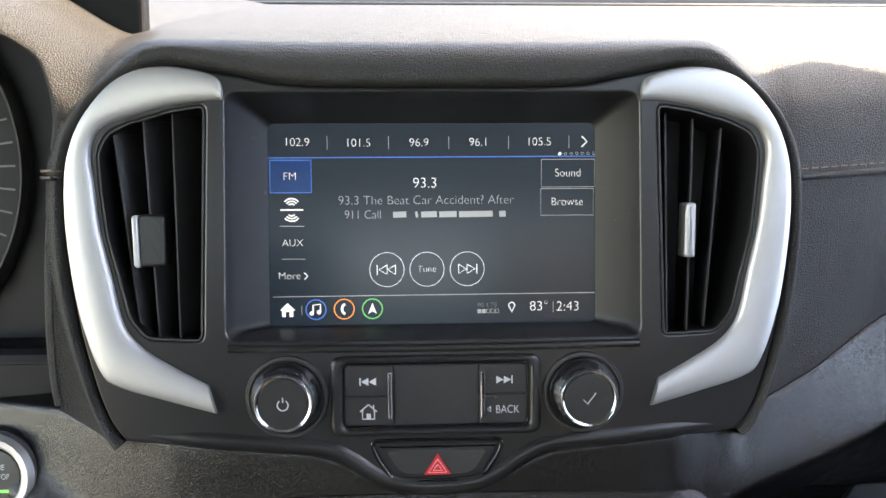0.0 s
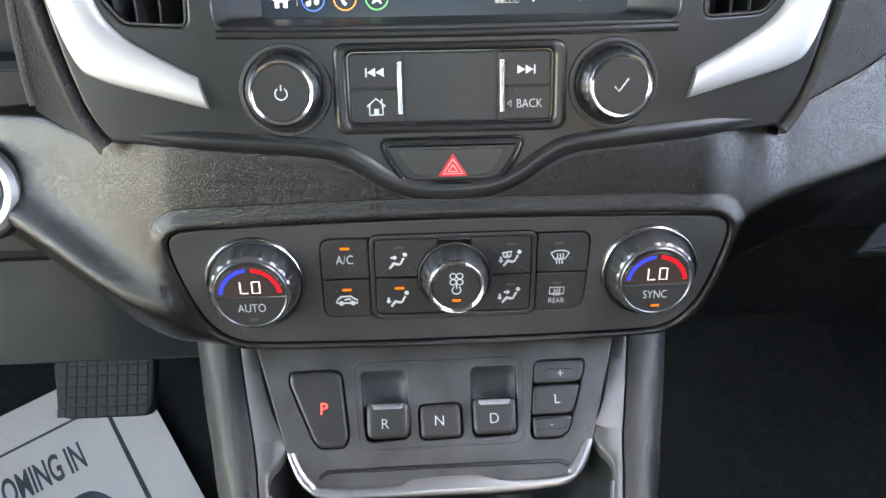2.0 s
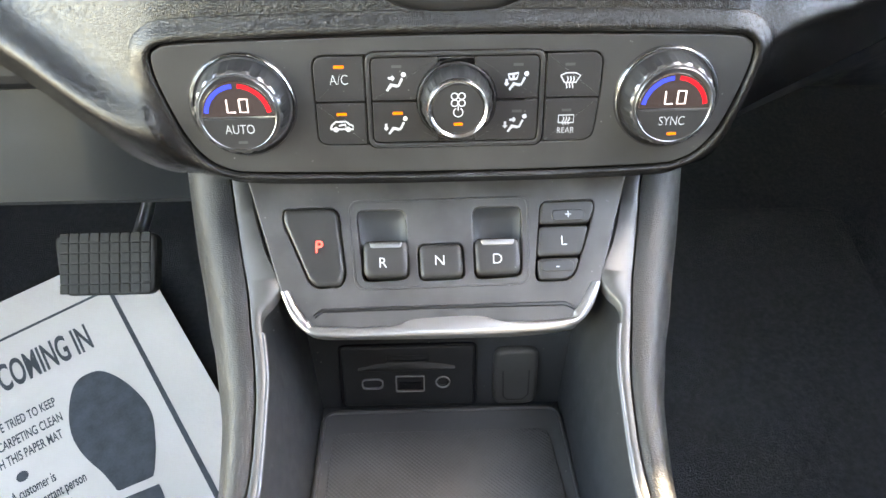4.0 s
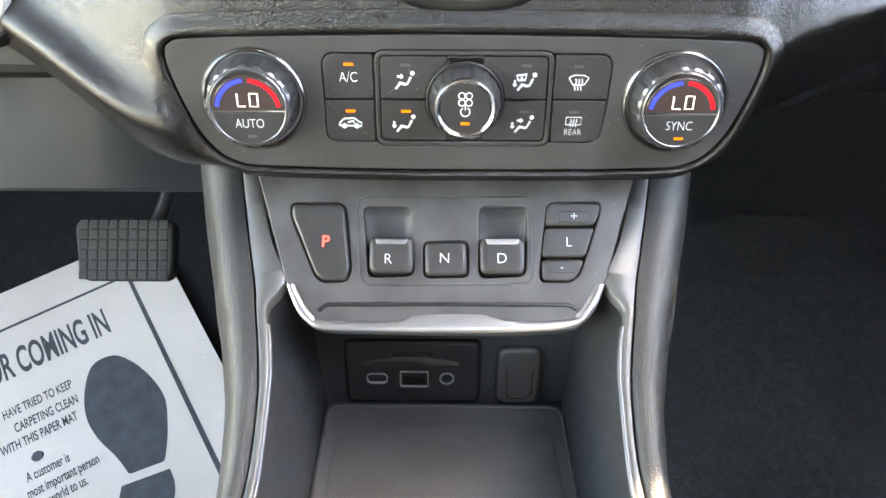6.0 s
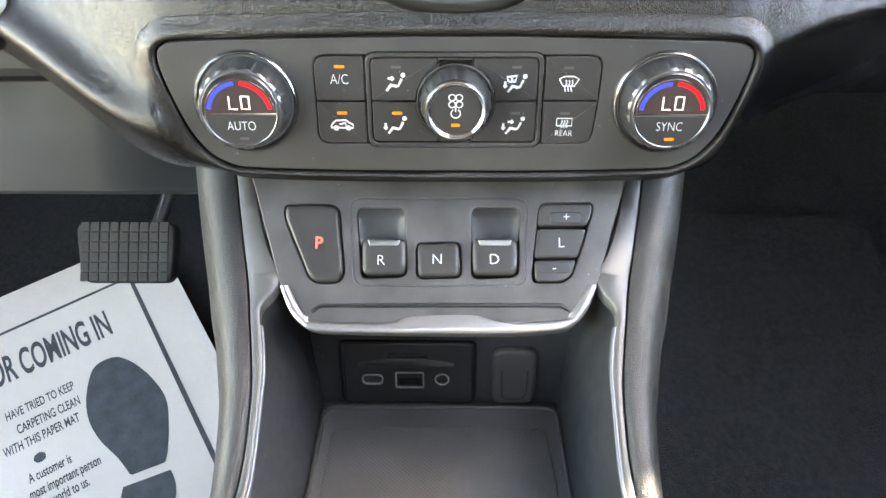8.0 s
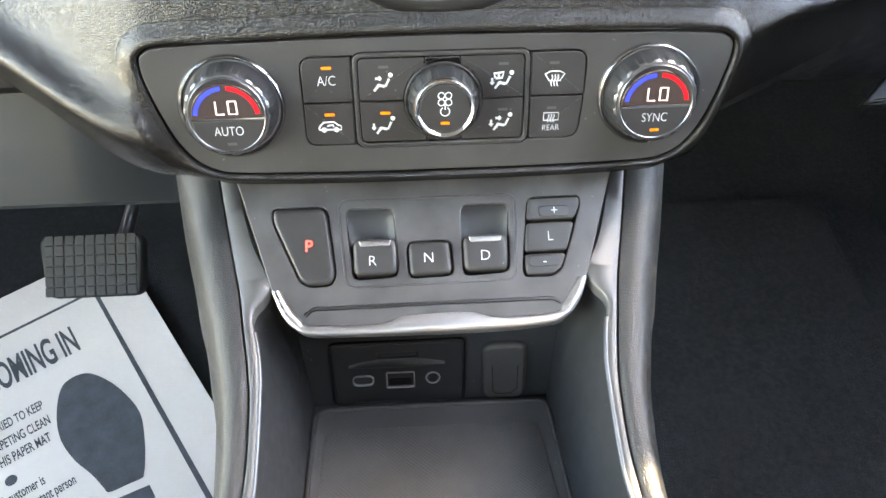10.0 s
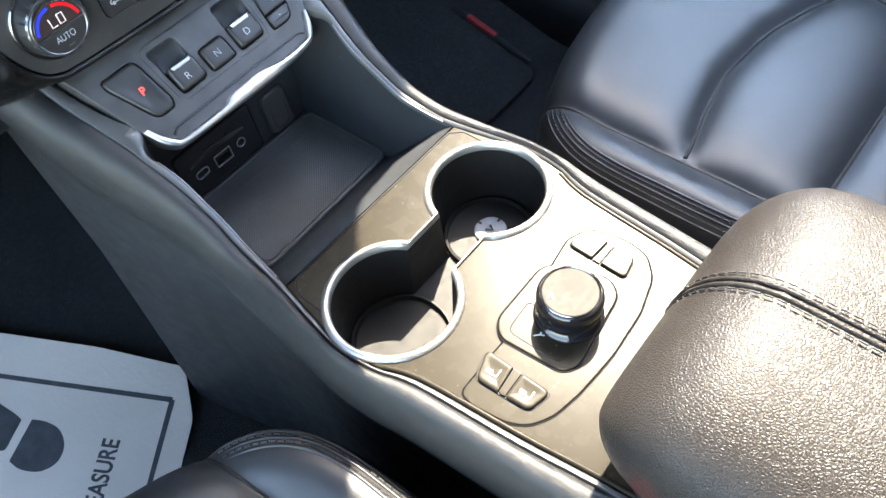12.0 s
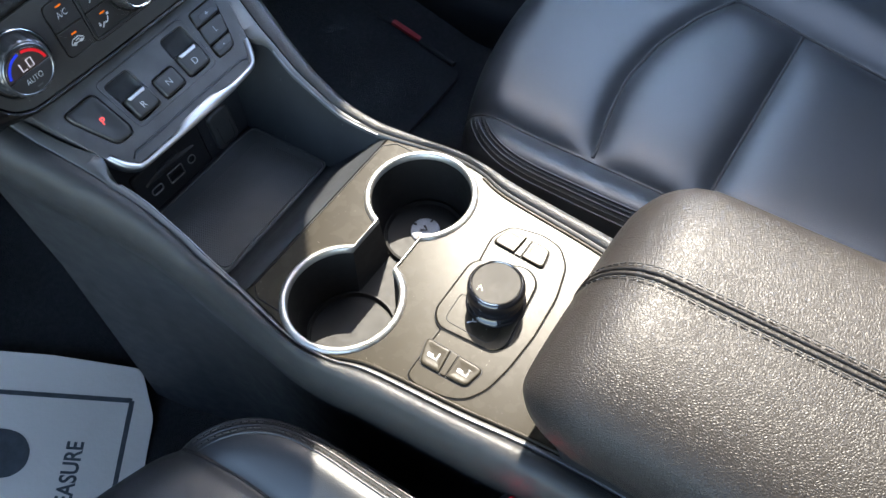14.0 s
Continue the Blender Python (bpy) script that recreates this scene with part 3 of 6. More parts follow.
def pad_level(u, v):
    """How far the padded dash stands out of the stack's face at the place u, v of that face."""
    pts = [INV_STACK @ Vector((u, p[0], p[1])) for p in dash_profile(round(u, 4))]
    if v <= pts[0].y:
        return pts[0].z
    for a, b in zip(pts, pts[1:]):
        if a.y <= v <= b.y:
            return a.z + (b.z - a.z) * (v - a.y) / max(1e-9, b.y - a.y)
    return pts[-1].z


def face_point(x, z, out=0.0):
    prof = dash_profile(x)
    for a, b in zip(prof, prof[1:]):
        if a[1] <= z <= b[1]:
            t = (z - a[1]) / max(1e-6, b[1] - a[1])
            return Vector((x, a[0] + (b[0] - a[0]) * t - out, z))
    return Vector((x, prof[0][0] - out, z))


dashboard = thing("dashboard", "black grained leather dashboard with a padded hood", "dashboard", kind="structure")
xs = [-.66 + .0036 * i for i in range(370)]
rows = [resample(dash_profile(x), .26, 80, 24) for x in xs]
bm = bmesh.new()
grid = [[bm.verts.new((x, p[0], p[1])) for p in r] for x, r in zip(xs, rows)]
stack_cut = inset(STACK_EDGE, -.0056)
hole_cut = inset(CLUSTER_HOLE, -.0035)
for i in range(1, len(xs)):
    for j in range(1, len(rows[0])):
        quad = (grid[i - 1][j - 1], grid[i][j - 1], grid[i][j], grid[i - 1][j])
        c = sum((v.co for v in quad), Vector()) / 4
        lo = INV_STACK @ c
        if c.z < .690 and abs(c.x) < (.161 if c.x < 0 else .164):
            continue
        if (c.y < .43 and inside(stack_cut, lo.x, lo.y)) or (c.y < .47 and inside(hole_cut, c.x, c.z)):
            continue
        bm.faces.new(quad)
bmesh.ops.delete(bm, geom=[v for v in bm.verts if not v.link_faces], context="VERTS")
part("upper_pad", bm, LEATHER_SUNLIT, dashboard, "grained leather top pad, its sun glare put into a paler colour", smooth=60)

# rolled leather lip between the pad and the stack
arc_pts = [p for p in STACK_EDGE]
low_left = min(range(len(arc_pts)), key=lambda i: (arc_pts[i] - Vector((-.1570, -.0475))).length)
low_right = min(range(len(arc_pts)), key=lambda i: (arc_pts[i] - Vector((.1570, -.0475))).length)
order = []
i = low_left
while i != low_right:
    order.append(i)
    i = (i + 1) % len(arc_pts)
order.append(low_right)
lip_out = inset(STACK_EDGE, -.01)


def lip_level(p, d, reach):
    """The rolled lip: steep out of the gap, then easing down to the pad."""
    lip = .0022 - .0075 * (max(0, .0026 - d) / .0038) ** 2
    s = step01(.22, 1.0, d / reach)
    return lip * (1 - s) + (pad_level(p.x, p.y) + .0009) * s


bm = bmesh.new()
loops = []
for f in (-.12, -.05, .06, .18, .30, .44, .58, .72, .86, 1.0):
    lp = []
    for i in order:
        q = STACK_EDGE[i]
        reach = .0098 - .0026 * step01(.150, .178, -q.x) * (1 - step01(.085, .125, q.y))
        d = f * reach
        p = q + (lip_out[i] - q) * (d / .01)
        lp.append(to_world(STACK, p.x, p.y, lip_level(p, d, reach)))
    loops.append(lp)
loft(bm, loops, closed=False)
bmesh.ops.recalc_face_normals(bm, faces=bm.faces)
part("piping", bm, LEATHER_SUNLIT, dashboard, "rolled leather lip round the centre stack", smooth=70)

# rolled edge of the opening before the gauges
bm = bmesh.new()
loops = []
for d, back in ((.0050, -.0004), (.0034, -.0003), (.0020, .0002), (.0008, .0014), (0, .0034), (-.0004, .008), (-.0002, .03), (.004, .075)):
    loops.append([face_point(p.x, p.y, -back) for p, q in zip(inset(CLUSTER_HOLE, -d), CLUSTER_HOLE) if q.x > -.23 and q.y > .690])
k = max(range(len(loops[0])), key=lambda i: (loops[0][i] - loops[0][i - 1]).length)
loops = [lp[k:] + lp[:k] for lp in loops]
loft(bm, loops, closed=False)
bmesh.ops.recalc_face_normals(bm, faces=bm.faces)
part("cluster_rim", bm, LEATHER_SUNLIT, dashboard, "", smooth=70)
bm = bmesh.new()
tube(bm, [face_point(.1915 + .005 * i, .8035, .0002) for i in range(80)], .0018, 8)
part("seam_welt", bm, LEATHER_SUNLIT, dashboard, "rolled leather seam", smooth=60)
bm = bmesh.new()
stitches(bm, [face_point(.1925 + .005 * i, .8075, .0002) for i in range(80)], .0042, .0022, .00045)
part("stitching", bm, THREAD_TAN, dashboard, "tan contrast stitching", smooth=60)
for v, r, mat_, nm in ((.0850, .0013, LEATHER, "seam_welt"), (.0885, .0007, THREAD_TAN, "stitching")):
    bm = bmesh.new()
    path = []
    for k in range(9):
        p = Vector((-.1830 - .0011 * k, v))
        path.append(to_world(STACK, p.x, p.y, lip_level(p, .0011 * k, .0092) + .0007))
    tube(bm, path, r, 6)
    part(nm, bm, mat_, dashboard, "rolled leather seam" if r > .001 else "tan contrast stitching", smooth=60)

# lower pad that carries the climate panel
RIDGE = [(-.70, .034), (-.14, .030), (.14, .034), (.20, .042), (.70, .05)]
PAD_LOW = [(-.70, .650), (-.45, .642), (-.30, .628), (-.222, .606), (-.1924, .592), (-.1676, .576), (-.148, .5665), (-.130, .5650), (.130, .5650), (.142, .5680), (.165, .5760), (.20, .5920), (.25, .6130), (.35, .645), (.70, .68)]
PAD_TOP = [(-.70, .682), (-.24, .678), (-.2147, .6800), (-.196, .6810), (-.185, .6770), (-.170, .6745), (-.1600, .6790), (-.150, .6775), (-.1065, .6735), (-.061, .6695), (-.047, .6642), (-.036, .6570), (-.0216, .6507), (0, .6488), (.0216, .6507), (.036, .6570), (.047, .6642), (.061, .6695), (.1065, .6735), (.150, .6775), (.1575, .6775), (.1674, .6675), (.1826, .6810), (.2155, .6910), (.2369, .6995), (.2577, .7070), (.35, .7405), (.70, .80)]


def pad_top(x):
    return sum(lerp(PAD_TOP, x + d) for d in (-.003, 0, .003)) / 3


CREASE = [(.120, .6270), (.144, .6320), (.168, .6400), (.204, .6430), (.23, .6460), (.26, .652), (.35, .680), (.70, .745)]


def pad_y(x, z):
    low = ease(PAD_LOW, x)
    ridge = low + lerp(RIDGE, x)
    side = max(0, abs(x) - .135)
    slope = .235 + .15 * (step01(.120, .170, x) if x > 0 else step01(.105, .215, -x))
    y = .3525 + .235 * (ridge - .64) + slope * (z - ridge) if z > ridge else .3525 + .235 * (z - .64)
    y += .75 * side ** 1.35
    y -= .0075 * step01(.10, .19, abs(x)) * math.exp(-((z - ridge - .002) / .0105) ** 2)
    d = z - low
    r = lerp(RIDGE, x) * 1.15
    if d < r:
        y += (r - math.sqrt(max(0, r * r - (r - d) ** 2))) * .95
    w = step01(.122, .158, x)
    if w > 0:
        # past the climate panel the face breaks at a crease: a shelf above it, and below it runs back underneath
        crest, front = ease(CREASE, x), .3560 + .40 * max(0, x - .148)
        if z >= crest:
            t = (z - crest) / max(.004, pad_top(x) - crest)
            shelf = front + (max(lerp(PAD_FACE, x) + .002, front + .012) - front) * t ** 1.2
        else:
            shelf = front + .70 * (math.sqrt((crest - z) ** 2 + .004 ** 2) - .004)
        y += w * (shelf - y)
    return y


bm = bmesh.new()
INV_CLIMATE = CLIMATE.inverted()
xs = [-.60 + .003 * i for i in range(410)]
cols = []
ROWS = 46
for x in xs:
    lo, hi = ease(PAD_LOW, x), pad_top(x)
    col = [Vector((x, pad_y(x, lo + (hi - lo) * (s / ROWS) ** 1.4), lo + (hi - lo) * (s / ROWS) ** 1.4)) for s in range(ROWS + 1)]
    top = col[-1]
    if x > .16:
        col += [top + Vector((0, .0012, .0003)), top + Vector((0, .003, -.0025)), top + Vector((0, .010, -.02))]
    else:
        col += [top + Vector((0, .0015, .0012)), top + Vector((0, .005, .0016)), top + Vector((0, .06, .002))]
    cols.append([bm.verts.new(p) for p in col])
climate_cut = inset(CLIMATE_EDGE, -.0078)
for i in range(1, len(xs)):
    for j in range(1, len(cols[0])):
        quad = (cols[i - 1][j - 1], cols[i][j - 1], cols[i][j], cols[i - 1][j])
        c = sum((v.co for v in quad), Vector()) / 4
        a = INV_CLIMATE @ c
        if inside(climate_cut, a.x, a.y):
            continue
        bm.faces.new(quad)
bmesh.ops.delete(bm, geom=[v for v in bm.verts if not v.link_faces], context="VERTS")
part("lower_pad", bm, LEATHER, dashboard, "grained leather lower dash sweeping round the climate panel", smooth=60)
bm = bmesh.new()
loops = []
rim_out = inset(CLIMATE_EDGE, -.01)
for d in (-.0003, .0002, .0008, .0016, .0026, .0040, .0055, .0070, .0085, .0105, .0112, .0095):
    lp = []
    for e, o in zip(CLIMATE_EDGE, rim_out):
        p = e + (o - e) * (d / .01)
        w = to_world(CLIMATE, p.x, p.y, 0)
        pad = max(-.012, min(.007, (w.y - pad_y(w.x, w.z)) * .98))
        t = step01(.0022, .0102, d)
        n = (.0016 - .006 * (max(0, .0022 - d) / .0025) ** 2) * (1 - t) + (pad + .0011) * t
        if len(loops) == 10:
            n -= .006
        if len(loops) == 11:
            n = -.045
        lp.append(to_world(CLIMATE, p.x, p.y, n))
    loops.append(lp)
loft(bm, loops)
bmesh.ops.recalc_face_normals(bm, faces=bm.faces)
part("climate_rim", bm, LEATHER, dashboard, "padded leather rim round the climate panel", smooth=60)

# knee panel on the driver's side and glovebox underside on the other
bm = bmesh.new()
top = [(x, pad_y(x, ease(PAD_LOW, x)) + .010, ease(PAD_LOW, x) + .006) for x in [-.66 + .01 * i for i in range(54)]]
mid = [(x, .412, min(z - .014, .585)) for x, y, z in top]
low = [(x, .390, .533) for x, y, z in top]
und = [(x, .395, .528) for x, y, z in top]
back = [(x, .60, .535) for x, y, z in top]
loft(bm, [top, mid, low, und, back], closed=False)
part("knee_panel", bm, KNEE_PLASTIC, dashboard, "smooth grey plastic knee bolster", smooth=40)
bm = bmesh.new()
xr = [.125 + .01 * i for i in range(52)]
top = [(x, pad_y(x, ease(PAD_LOW, x)) + .006, ease(PAD_LOW, x) + .004) for x in xr]
mid = [(x, .43 + .1 * (x - .12), z - .03) for x, y, z in top]
low = [(x, .50, .545) for x in xr]
back = [(x, 1.0, .56) for x in xr]
loft(bm, [top, mid, low, back], closed=False)
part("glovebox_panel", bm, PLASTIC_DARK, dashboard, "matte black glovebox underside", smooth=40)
bm = bmesh.new()
slab(bm, rounded([(.300, -.012), (.325, .012), (.52, .018), (.52, -.008)], .004), 0, .008, .002)
ob = part("glovebox_latch", bm, KNEE_PLASTIC, dashboard, "grey glovebox handle lip")
ob.matrix_basis = panel(-.012, .485, .540, 50)
# added cover: closes the gap behind the dash where sun leaked to the footwell
bm = bmesh.new()
slab(bm, [(-.735, .975), (.735, .975), (.735, 1.215), (-.735, 1.215)], .872, .889, .004)
part("sun_leak_cover", bm, PLASTIC_DARK, dashboard, "black strip added behind the dash to block leaking sun")

# ---- instrument cluster ----
cluster = thing("instrument_cluster", "dark instrument cluster with a round gauge behind the hood", "gauge", panel(-.362, .47, .785, 14))
bm = bmesh.new()
slab(bm, rect(-.20, -.135, .195, .13, .02), -.01, 0, .003)
part("housing", bm, PLASTIC_DARK, cluster)
bm = bmesh.new()
lathe(bm, [(.118, .0), (.118, .006), (.1215, .011), (.1235, .006), (.1235, 0)], .005, .01, 96)
part("bezel", bm, PLASTIC_GREY, cluster, "dark grey gauge ring")
bm = bmesh.new()
disc(bm, .005, .01, .118, .002, 64)
part("dial_face", bm, PLASTIC_DARK, cluster)
bm = bmesh.new()
for k in range(-8, 9):
    a = radians(k * 7 + 8)
    ribbon(bm, [(.005 + .104 * math.cos(a), .01 + .104 * math.sin(a)), (.005 + .114 * math.cos(a), .01 + .114 * math.sin(a))], .0012, .0026)
part("tick_marks", bm, GREY_LEGEND, cluster, smooth=0)
lettering("10", .096, .026, .011, .0026, LEGEND, cluster)
bm = bmesh.new()
slab(bm, rect(-.2, -.20, .20, -.09, .01), 0, .035, .008)
part("lower_cowl", bm, PLASTIC_DARK, cluster)

# ---- start button ----
start = thing("start_button", "round engine start button with a silver ring", "button", panel(-.2372, .3815, .6462, 20))
bm = bmesh.new()
lathe(bm, [(.0165, -.006), (.0165, .004), (.0185, .007), (.0215, .0075), (.0240, .0045), (.0248, -.006)], n=64)
part("ring", bm, SILVER, start, "brushed silver ring")
bm = bmesh.new()
lathe(bm, [(.0262, -.012), (.0262, -.003), (.0250, .0), (.0, .0005)], n=48)
part("base", bm, PLASTIC_MATTE, start)
bm = bmesh.new()
lathe(bm, [(.0162, -.002), (.0160, .002), (.0150, .003), (0, .0034)], n=48)
part("cap", bm, PLASTIC, start)
lettering("ENGINE", .001, .0055, .0042, .0037, LEGEND, start, width=.9)
lettering("START/STOP", .001, .0005, .0042, .0037, LEGEND, start, width=.78)
icon(start, [[(.004, -.0070), (.010, -.0070)]], .0016, .0037, LAMP_GREEN, "indicator", "green indicator light")

# ---- centre stack ----
stack = thing("centre_stack", "black plastic centre stack with satin silver side trims", "console panel", STACK)
SCREEN_HOLE = rounded([(-.1050, .0030), (.1050, .0030), (.1030, .1262), (-.1030, .1262)], .006)
vent_half = [(.1125, .1205), (.129, .1180), (.150, .1120), (.161, .1065), (.1655, .097), (.1645, .08), (.1625, .058), (.1575, .036), (.1525, .0145), (.1440, .0045), (.1165, .0030)]
VENT_R = rounded(vent_half, .004, 4)
VENT_L = [Vector((-p.x, p.y)) for p in VENT_R]
bm = bmesh.new()
plate(bm, inset(STACK_EDGE, .002), [SCREEN_HOLE, VENT_L, VENT_R], -.020, 0, .0014, depth=-.048)
part("fascia", bm, PLASTIC, stack, "dusty satin black fascia")
bm = bmesh.new()
ring_a = [(p.x, p.y, -.0015) for p in SCREEN_HOLE]
ring_b = [(p.x * .972, .0645 + (p.y - .0645) * .965, -.010) for p in SCREEN_HOLE]
ring_c = [(max(-.0878, min(.0878, p.x * .845)), max(.0062, min(.1138, .0600 + (p.y - .0645) * .875)), -.0262) for p in SCREEN_HOLE]
loft(bm, [ring_a, ring_b, ring_c])
part("bezel", bm, BEZEL, stack, "sloped charcoal screen surround", smooth=35)
for s in (1, -1):
    bm = bmesh.new()
    outer = [(.1035, .1268), (.108, .1345), (.132, .1388), (.153, .1335), (.1700, .116), (.1785, .097), (.1812, .0754), (.1800, .0476), (.1755, .0168), (.1668, -.0104), (.1575, -.0188), (.134, -.0262), (.1101, -.033)]
    inner = [(.1040, .1225), (.1100, .1225), (.129, .1201), (.1510, .1142), (.1635, .1085), (.1683, .0971), (.1670, .0807), (.1648, .0586), (.160, .0362), (.1550, .0130), (.1465, .0010), (.1335, -.0080), (.1140, -.0190)]
    po, pi = smooth_loop(outer, 6, False), smooth_loop(inner, 6, False)
    loops = []
    for w, n in ((0, -.004), (0, .0016), (.02, .0028), (.06, .0035), (.25, .0042), (.50, .0045), (.75, .0040), (.90, .0032), (.97, .0022), (1, .0006), (1, -.004)):
        loops.append([(s * (a.x + (b.x - a.x) * w), a.y + (b.y - a.y) * w, n) for a, b in zip(po, pi)])
    rings = list(zip(*loops))
    loft(bm, [list(r) for r in rings], closed=False, cap0=True, cap1=True)
    bmesh.ops.recalc_face_normals(bm, faces=bm.faces)
    part("side_trim", bm, SILVER, stack, "satin silver curved trim", smooth=50)
bm = bmesh.new()
tube(bm, [(-.104 + .208 * i / 40, -.0005 - .001 * math.cos((i - 20) / 20 * 1.5), .0008) for i in range(41)], .0020, 8)
part("ledge", bm, PLASTIC, stack, "rounded ledge under the screen", smooth=60)
# relief in the lower fascia: a shallow step that drops to the knobs
bm = bmesh.new()
low = [p for p in inset(STACK_EDGE, .0060) if p.y < -.040 and abs(p.x) < .150]
low.sort(key=lambda p: p.x)
tube(bm, [(p.x, p.y, -.0036) for p in low], [.0036 + .0020 * (1 - step01(.11, .148, abs(p.x))) for p in low], 14)
part("lower_bead", bm, PLASTIC, stack, "", smooth=60)

for s, grp in ((-1, VENT_L), (1, VENT_R)):
    vent = thing("air_vent", "black air vent with vertical blades and a chrome-edged slider", "air vent", STACK, "dashboard vents")
    bm = bmesh.new()
    slab(bm, inset(grp, -.001), -.050, -.046, .0005)
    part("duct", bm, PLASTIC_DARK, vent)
    bm = bmesh.new()
    tube(bm, [(p.x, p.y, -.0004) for p in inset(grp, .0006)], .0007, 6, closed=True)
    part("edge_bead", bm, PLASTIC_GREY, vent, "", smooth=60)
    turn = radians(38 if s < 0 else 2)
    for xt, xb, lo, hi in ((.1195, .1215, .0035, .1170), (.1340, .1320, .0040, .1140), (.1490, .1410, .0060, .1090)):
        bm = bmesh.new()
        if s < 0:
            xt, xb = xt + .0115, xb + .0085
        dx, dz = math.sin(turn) * .016, -math.cos(turn) * .018
        loops = []
        for k in range(9):
            f = k / 8
            x, y = s * (xb + (xt - xb) * f), lo + (hi - lo) * f
            loops.append([(x - .0007, y, -.0100), (x, y, -.0092), (x + .0007, y, -.0100), (x + dx + .0005, y, -.0100 + dz), (x + dx - .0005, y, -.0100 + dz)])
        loft(bm, loops, cap0=True, cap1=True)
        # shaded right blades get the darker plastic, lit left ones the lighter
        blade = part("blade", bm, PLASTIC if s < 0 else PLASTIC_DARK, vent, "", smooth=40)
        bm = bmesh.new()
        tube(bm, [(s * (xb + (xt - xb) * k / 8), lo + (hi - lo) * k / 8, -.0093) for k in range(9)], .0007, 6)
        part("front_edge", bm, PLASTIC_GREY, blade, "", smooth=60)
    tab = bmesh.new()
    if s < 0:
        slab(tab, rect(-.1490, .0405, -.1355, .0668, .003), -.016, -.0055, .0015)
        part("slider", tab, PLASTIC, vent, "black slider")
        bm = bmesh.new()
        slab(bm, rounded([(-.1508, .0405), (-.1478, .0398), (-.1486, .0668), (-.1516, .0660)], .0014), -.012, -.0040, .0010)
        part("slider_edge", bm, SILVER, vent, "chrome slider edge")
        icon(vent, [smooth_loop([(-.146, .043), (-.1400, .0445), (-.1378, .050), (-.1380, .059), (-.1412, .0645), (-.146, .0655)], 5, False)], .0006, -.0052, PLASTIC_GREY, "slider_mark")
    else:
        slab(tab, rounded([(.1287, .0425), (.1345, .0425), (.1348, .0708), (.1292, .0708)], .002), -.014, -.0035, .0016)
        part("slider_edge", tab, SILVER, vent, "chrome slider")

# ---- screen ----
screen = thing("touch_screen", "lit touch screen showing an FM radio page", "screen", STACK)
bm = bmesh.new()
slab(bm, rect(-.0885, .0058, .0885, .1140, .0006), -.030, -.0270, .0002)
display = part("display", bm, SCREEN, screen, "dark blue glass display")
Z = -.0267
for txt, p in (("102.9", (-0.0719, 0.1039)), ("101.5", (-0.0396, 0.1034)), ("96.9", (-0.0073, 0.1035)), ("96.1", (0.0246, 0.1036)), ("105.5", (0.0570, 0.1037))):
    lettering(txt, p[0], p[1], .0062, Z, UI_WHITE, display)
for p in ((-0.0559, 0.1038), (-0.0235, 0.1036), (0.0086, 0.1034), (0.0406, 0.1035), (0.0732, 0.1036)):
    icon(display, [[(p[0], p[1] - .0035), (p[0], p[1] + .0035)]], .0003, Z, UI_GREY, "divider")
p = (0.0815, 0.1038)
icon(display, [[(p[0] - .0014, p[1] + .0028), (p[0] + .0014, p[1]), (p[0] - .0014, p[1] - .0028)]], .0007, Z, UI_WHITE, "arrow")
icon(display, [[(-0.0878, 0.0958), (0.0883, 0.0960)]], .0005, Z, UI_BLUE, "rule")
a, b = (0.0683, 0.0973), (0.0867, 0.0975)
for k in range(7):
    x, y = a[0] + (b[0] - a[0]) * k / 6, a[1] + (b[1] - a[1]) * k / 6
    icon(display, [] if k == 0 else [arc(x, y, .0007, 0, 360, 12)], .0002, Z, UI_WHITE if k == 0 else UI_GREY, "page_dot", fills=[circle(x, y, .0009, 12)] if k == 0 else [])
a, b = (-0.0863, 0.0946), (-0.0646, 0.0774)
icon(display, [], .0005, Z - .0001, UI_BLUE_FILL, "tab_fill", fills=[[(a[0], a[1]), (b[0], a[1]), (b[0], b[1]), (a[0], b[1])]])
icon(display, [[(a[0], a[1]), (b[0], a[1]), (b[0], b[1]), (a[0], b[1]), (a[0], a[1])]], .0005, Z, UI_BLUE, "tab_frame")
lettering("FM", *(-0.0759, 0.0859), .0060, Z, UI_WHITE, display)
p = (-0.0752, 0.0683)
icon(display, [arc(p[0], p[1] + .0012, r, 40, 140) for r in (.002, .0034, .0048)] + [arc(p[0], p[1] - .0012, r, 220, 320) for r in (.002, .0034, .0048)] + [[(p[0] - .0060, p[1]), (p[0] + .0060, p[1])]], .0008, Z, UI_WHITE, "satellite_mark")
lettering("AUX", *(-0.0750, 0.0506), .0055, Z, UI_WHITE, display)
lettering("More", *(-0.0770, 0.0330), .0055, Z, UI_WHITE, display)
p = (-0.0683, 0.0329)
icon(display, [[(p[0] - .0009, p[1] + .0018), (p[0] + .0009, p[1]), (p[0] - .0009, p[1] - .0018)]], .0006, Z, UI_WHITE, "arrow")
icon(display, [[(-0.0817, 0.0597), (-0.0688, 0.0595)], [(-0.0809, 0.0422), (-0.0684, 0.0420)]], .0003, Z, UI_GREY, "divider")
lettering("93.3", *(-0.0043, 0.0820), .0078, Z, UI_WHITE, display)
lettering("93.3 The Beat Car Accident? After", *(-0.0036, 0.0729), .0068, Z, UI_GREY, display, width=.985, bold=-.00013)
a, b = (-0.0475, 0.0653), (0.0408, 0.0649)
lettering("911 Call", a[0], a[1], .0066, Z, UI_GREY, display, align="LEFT", width=.90)
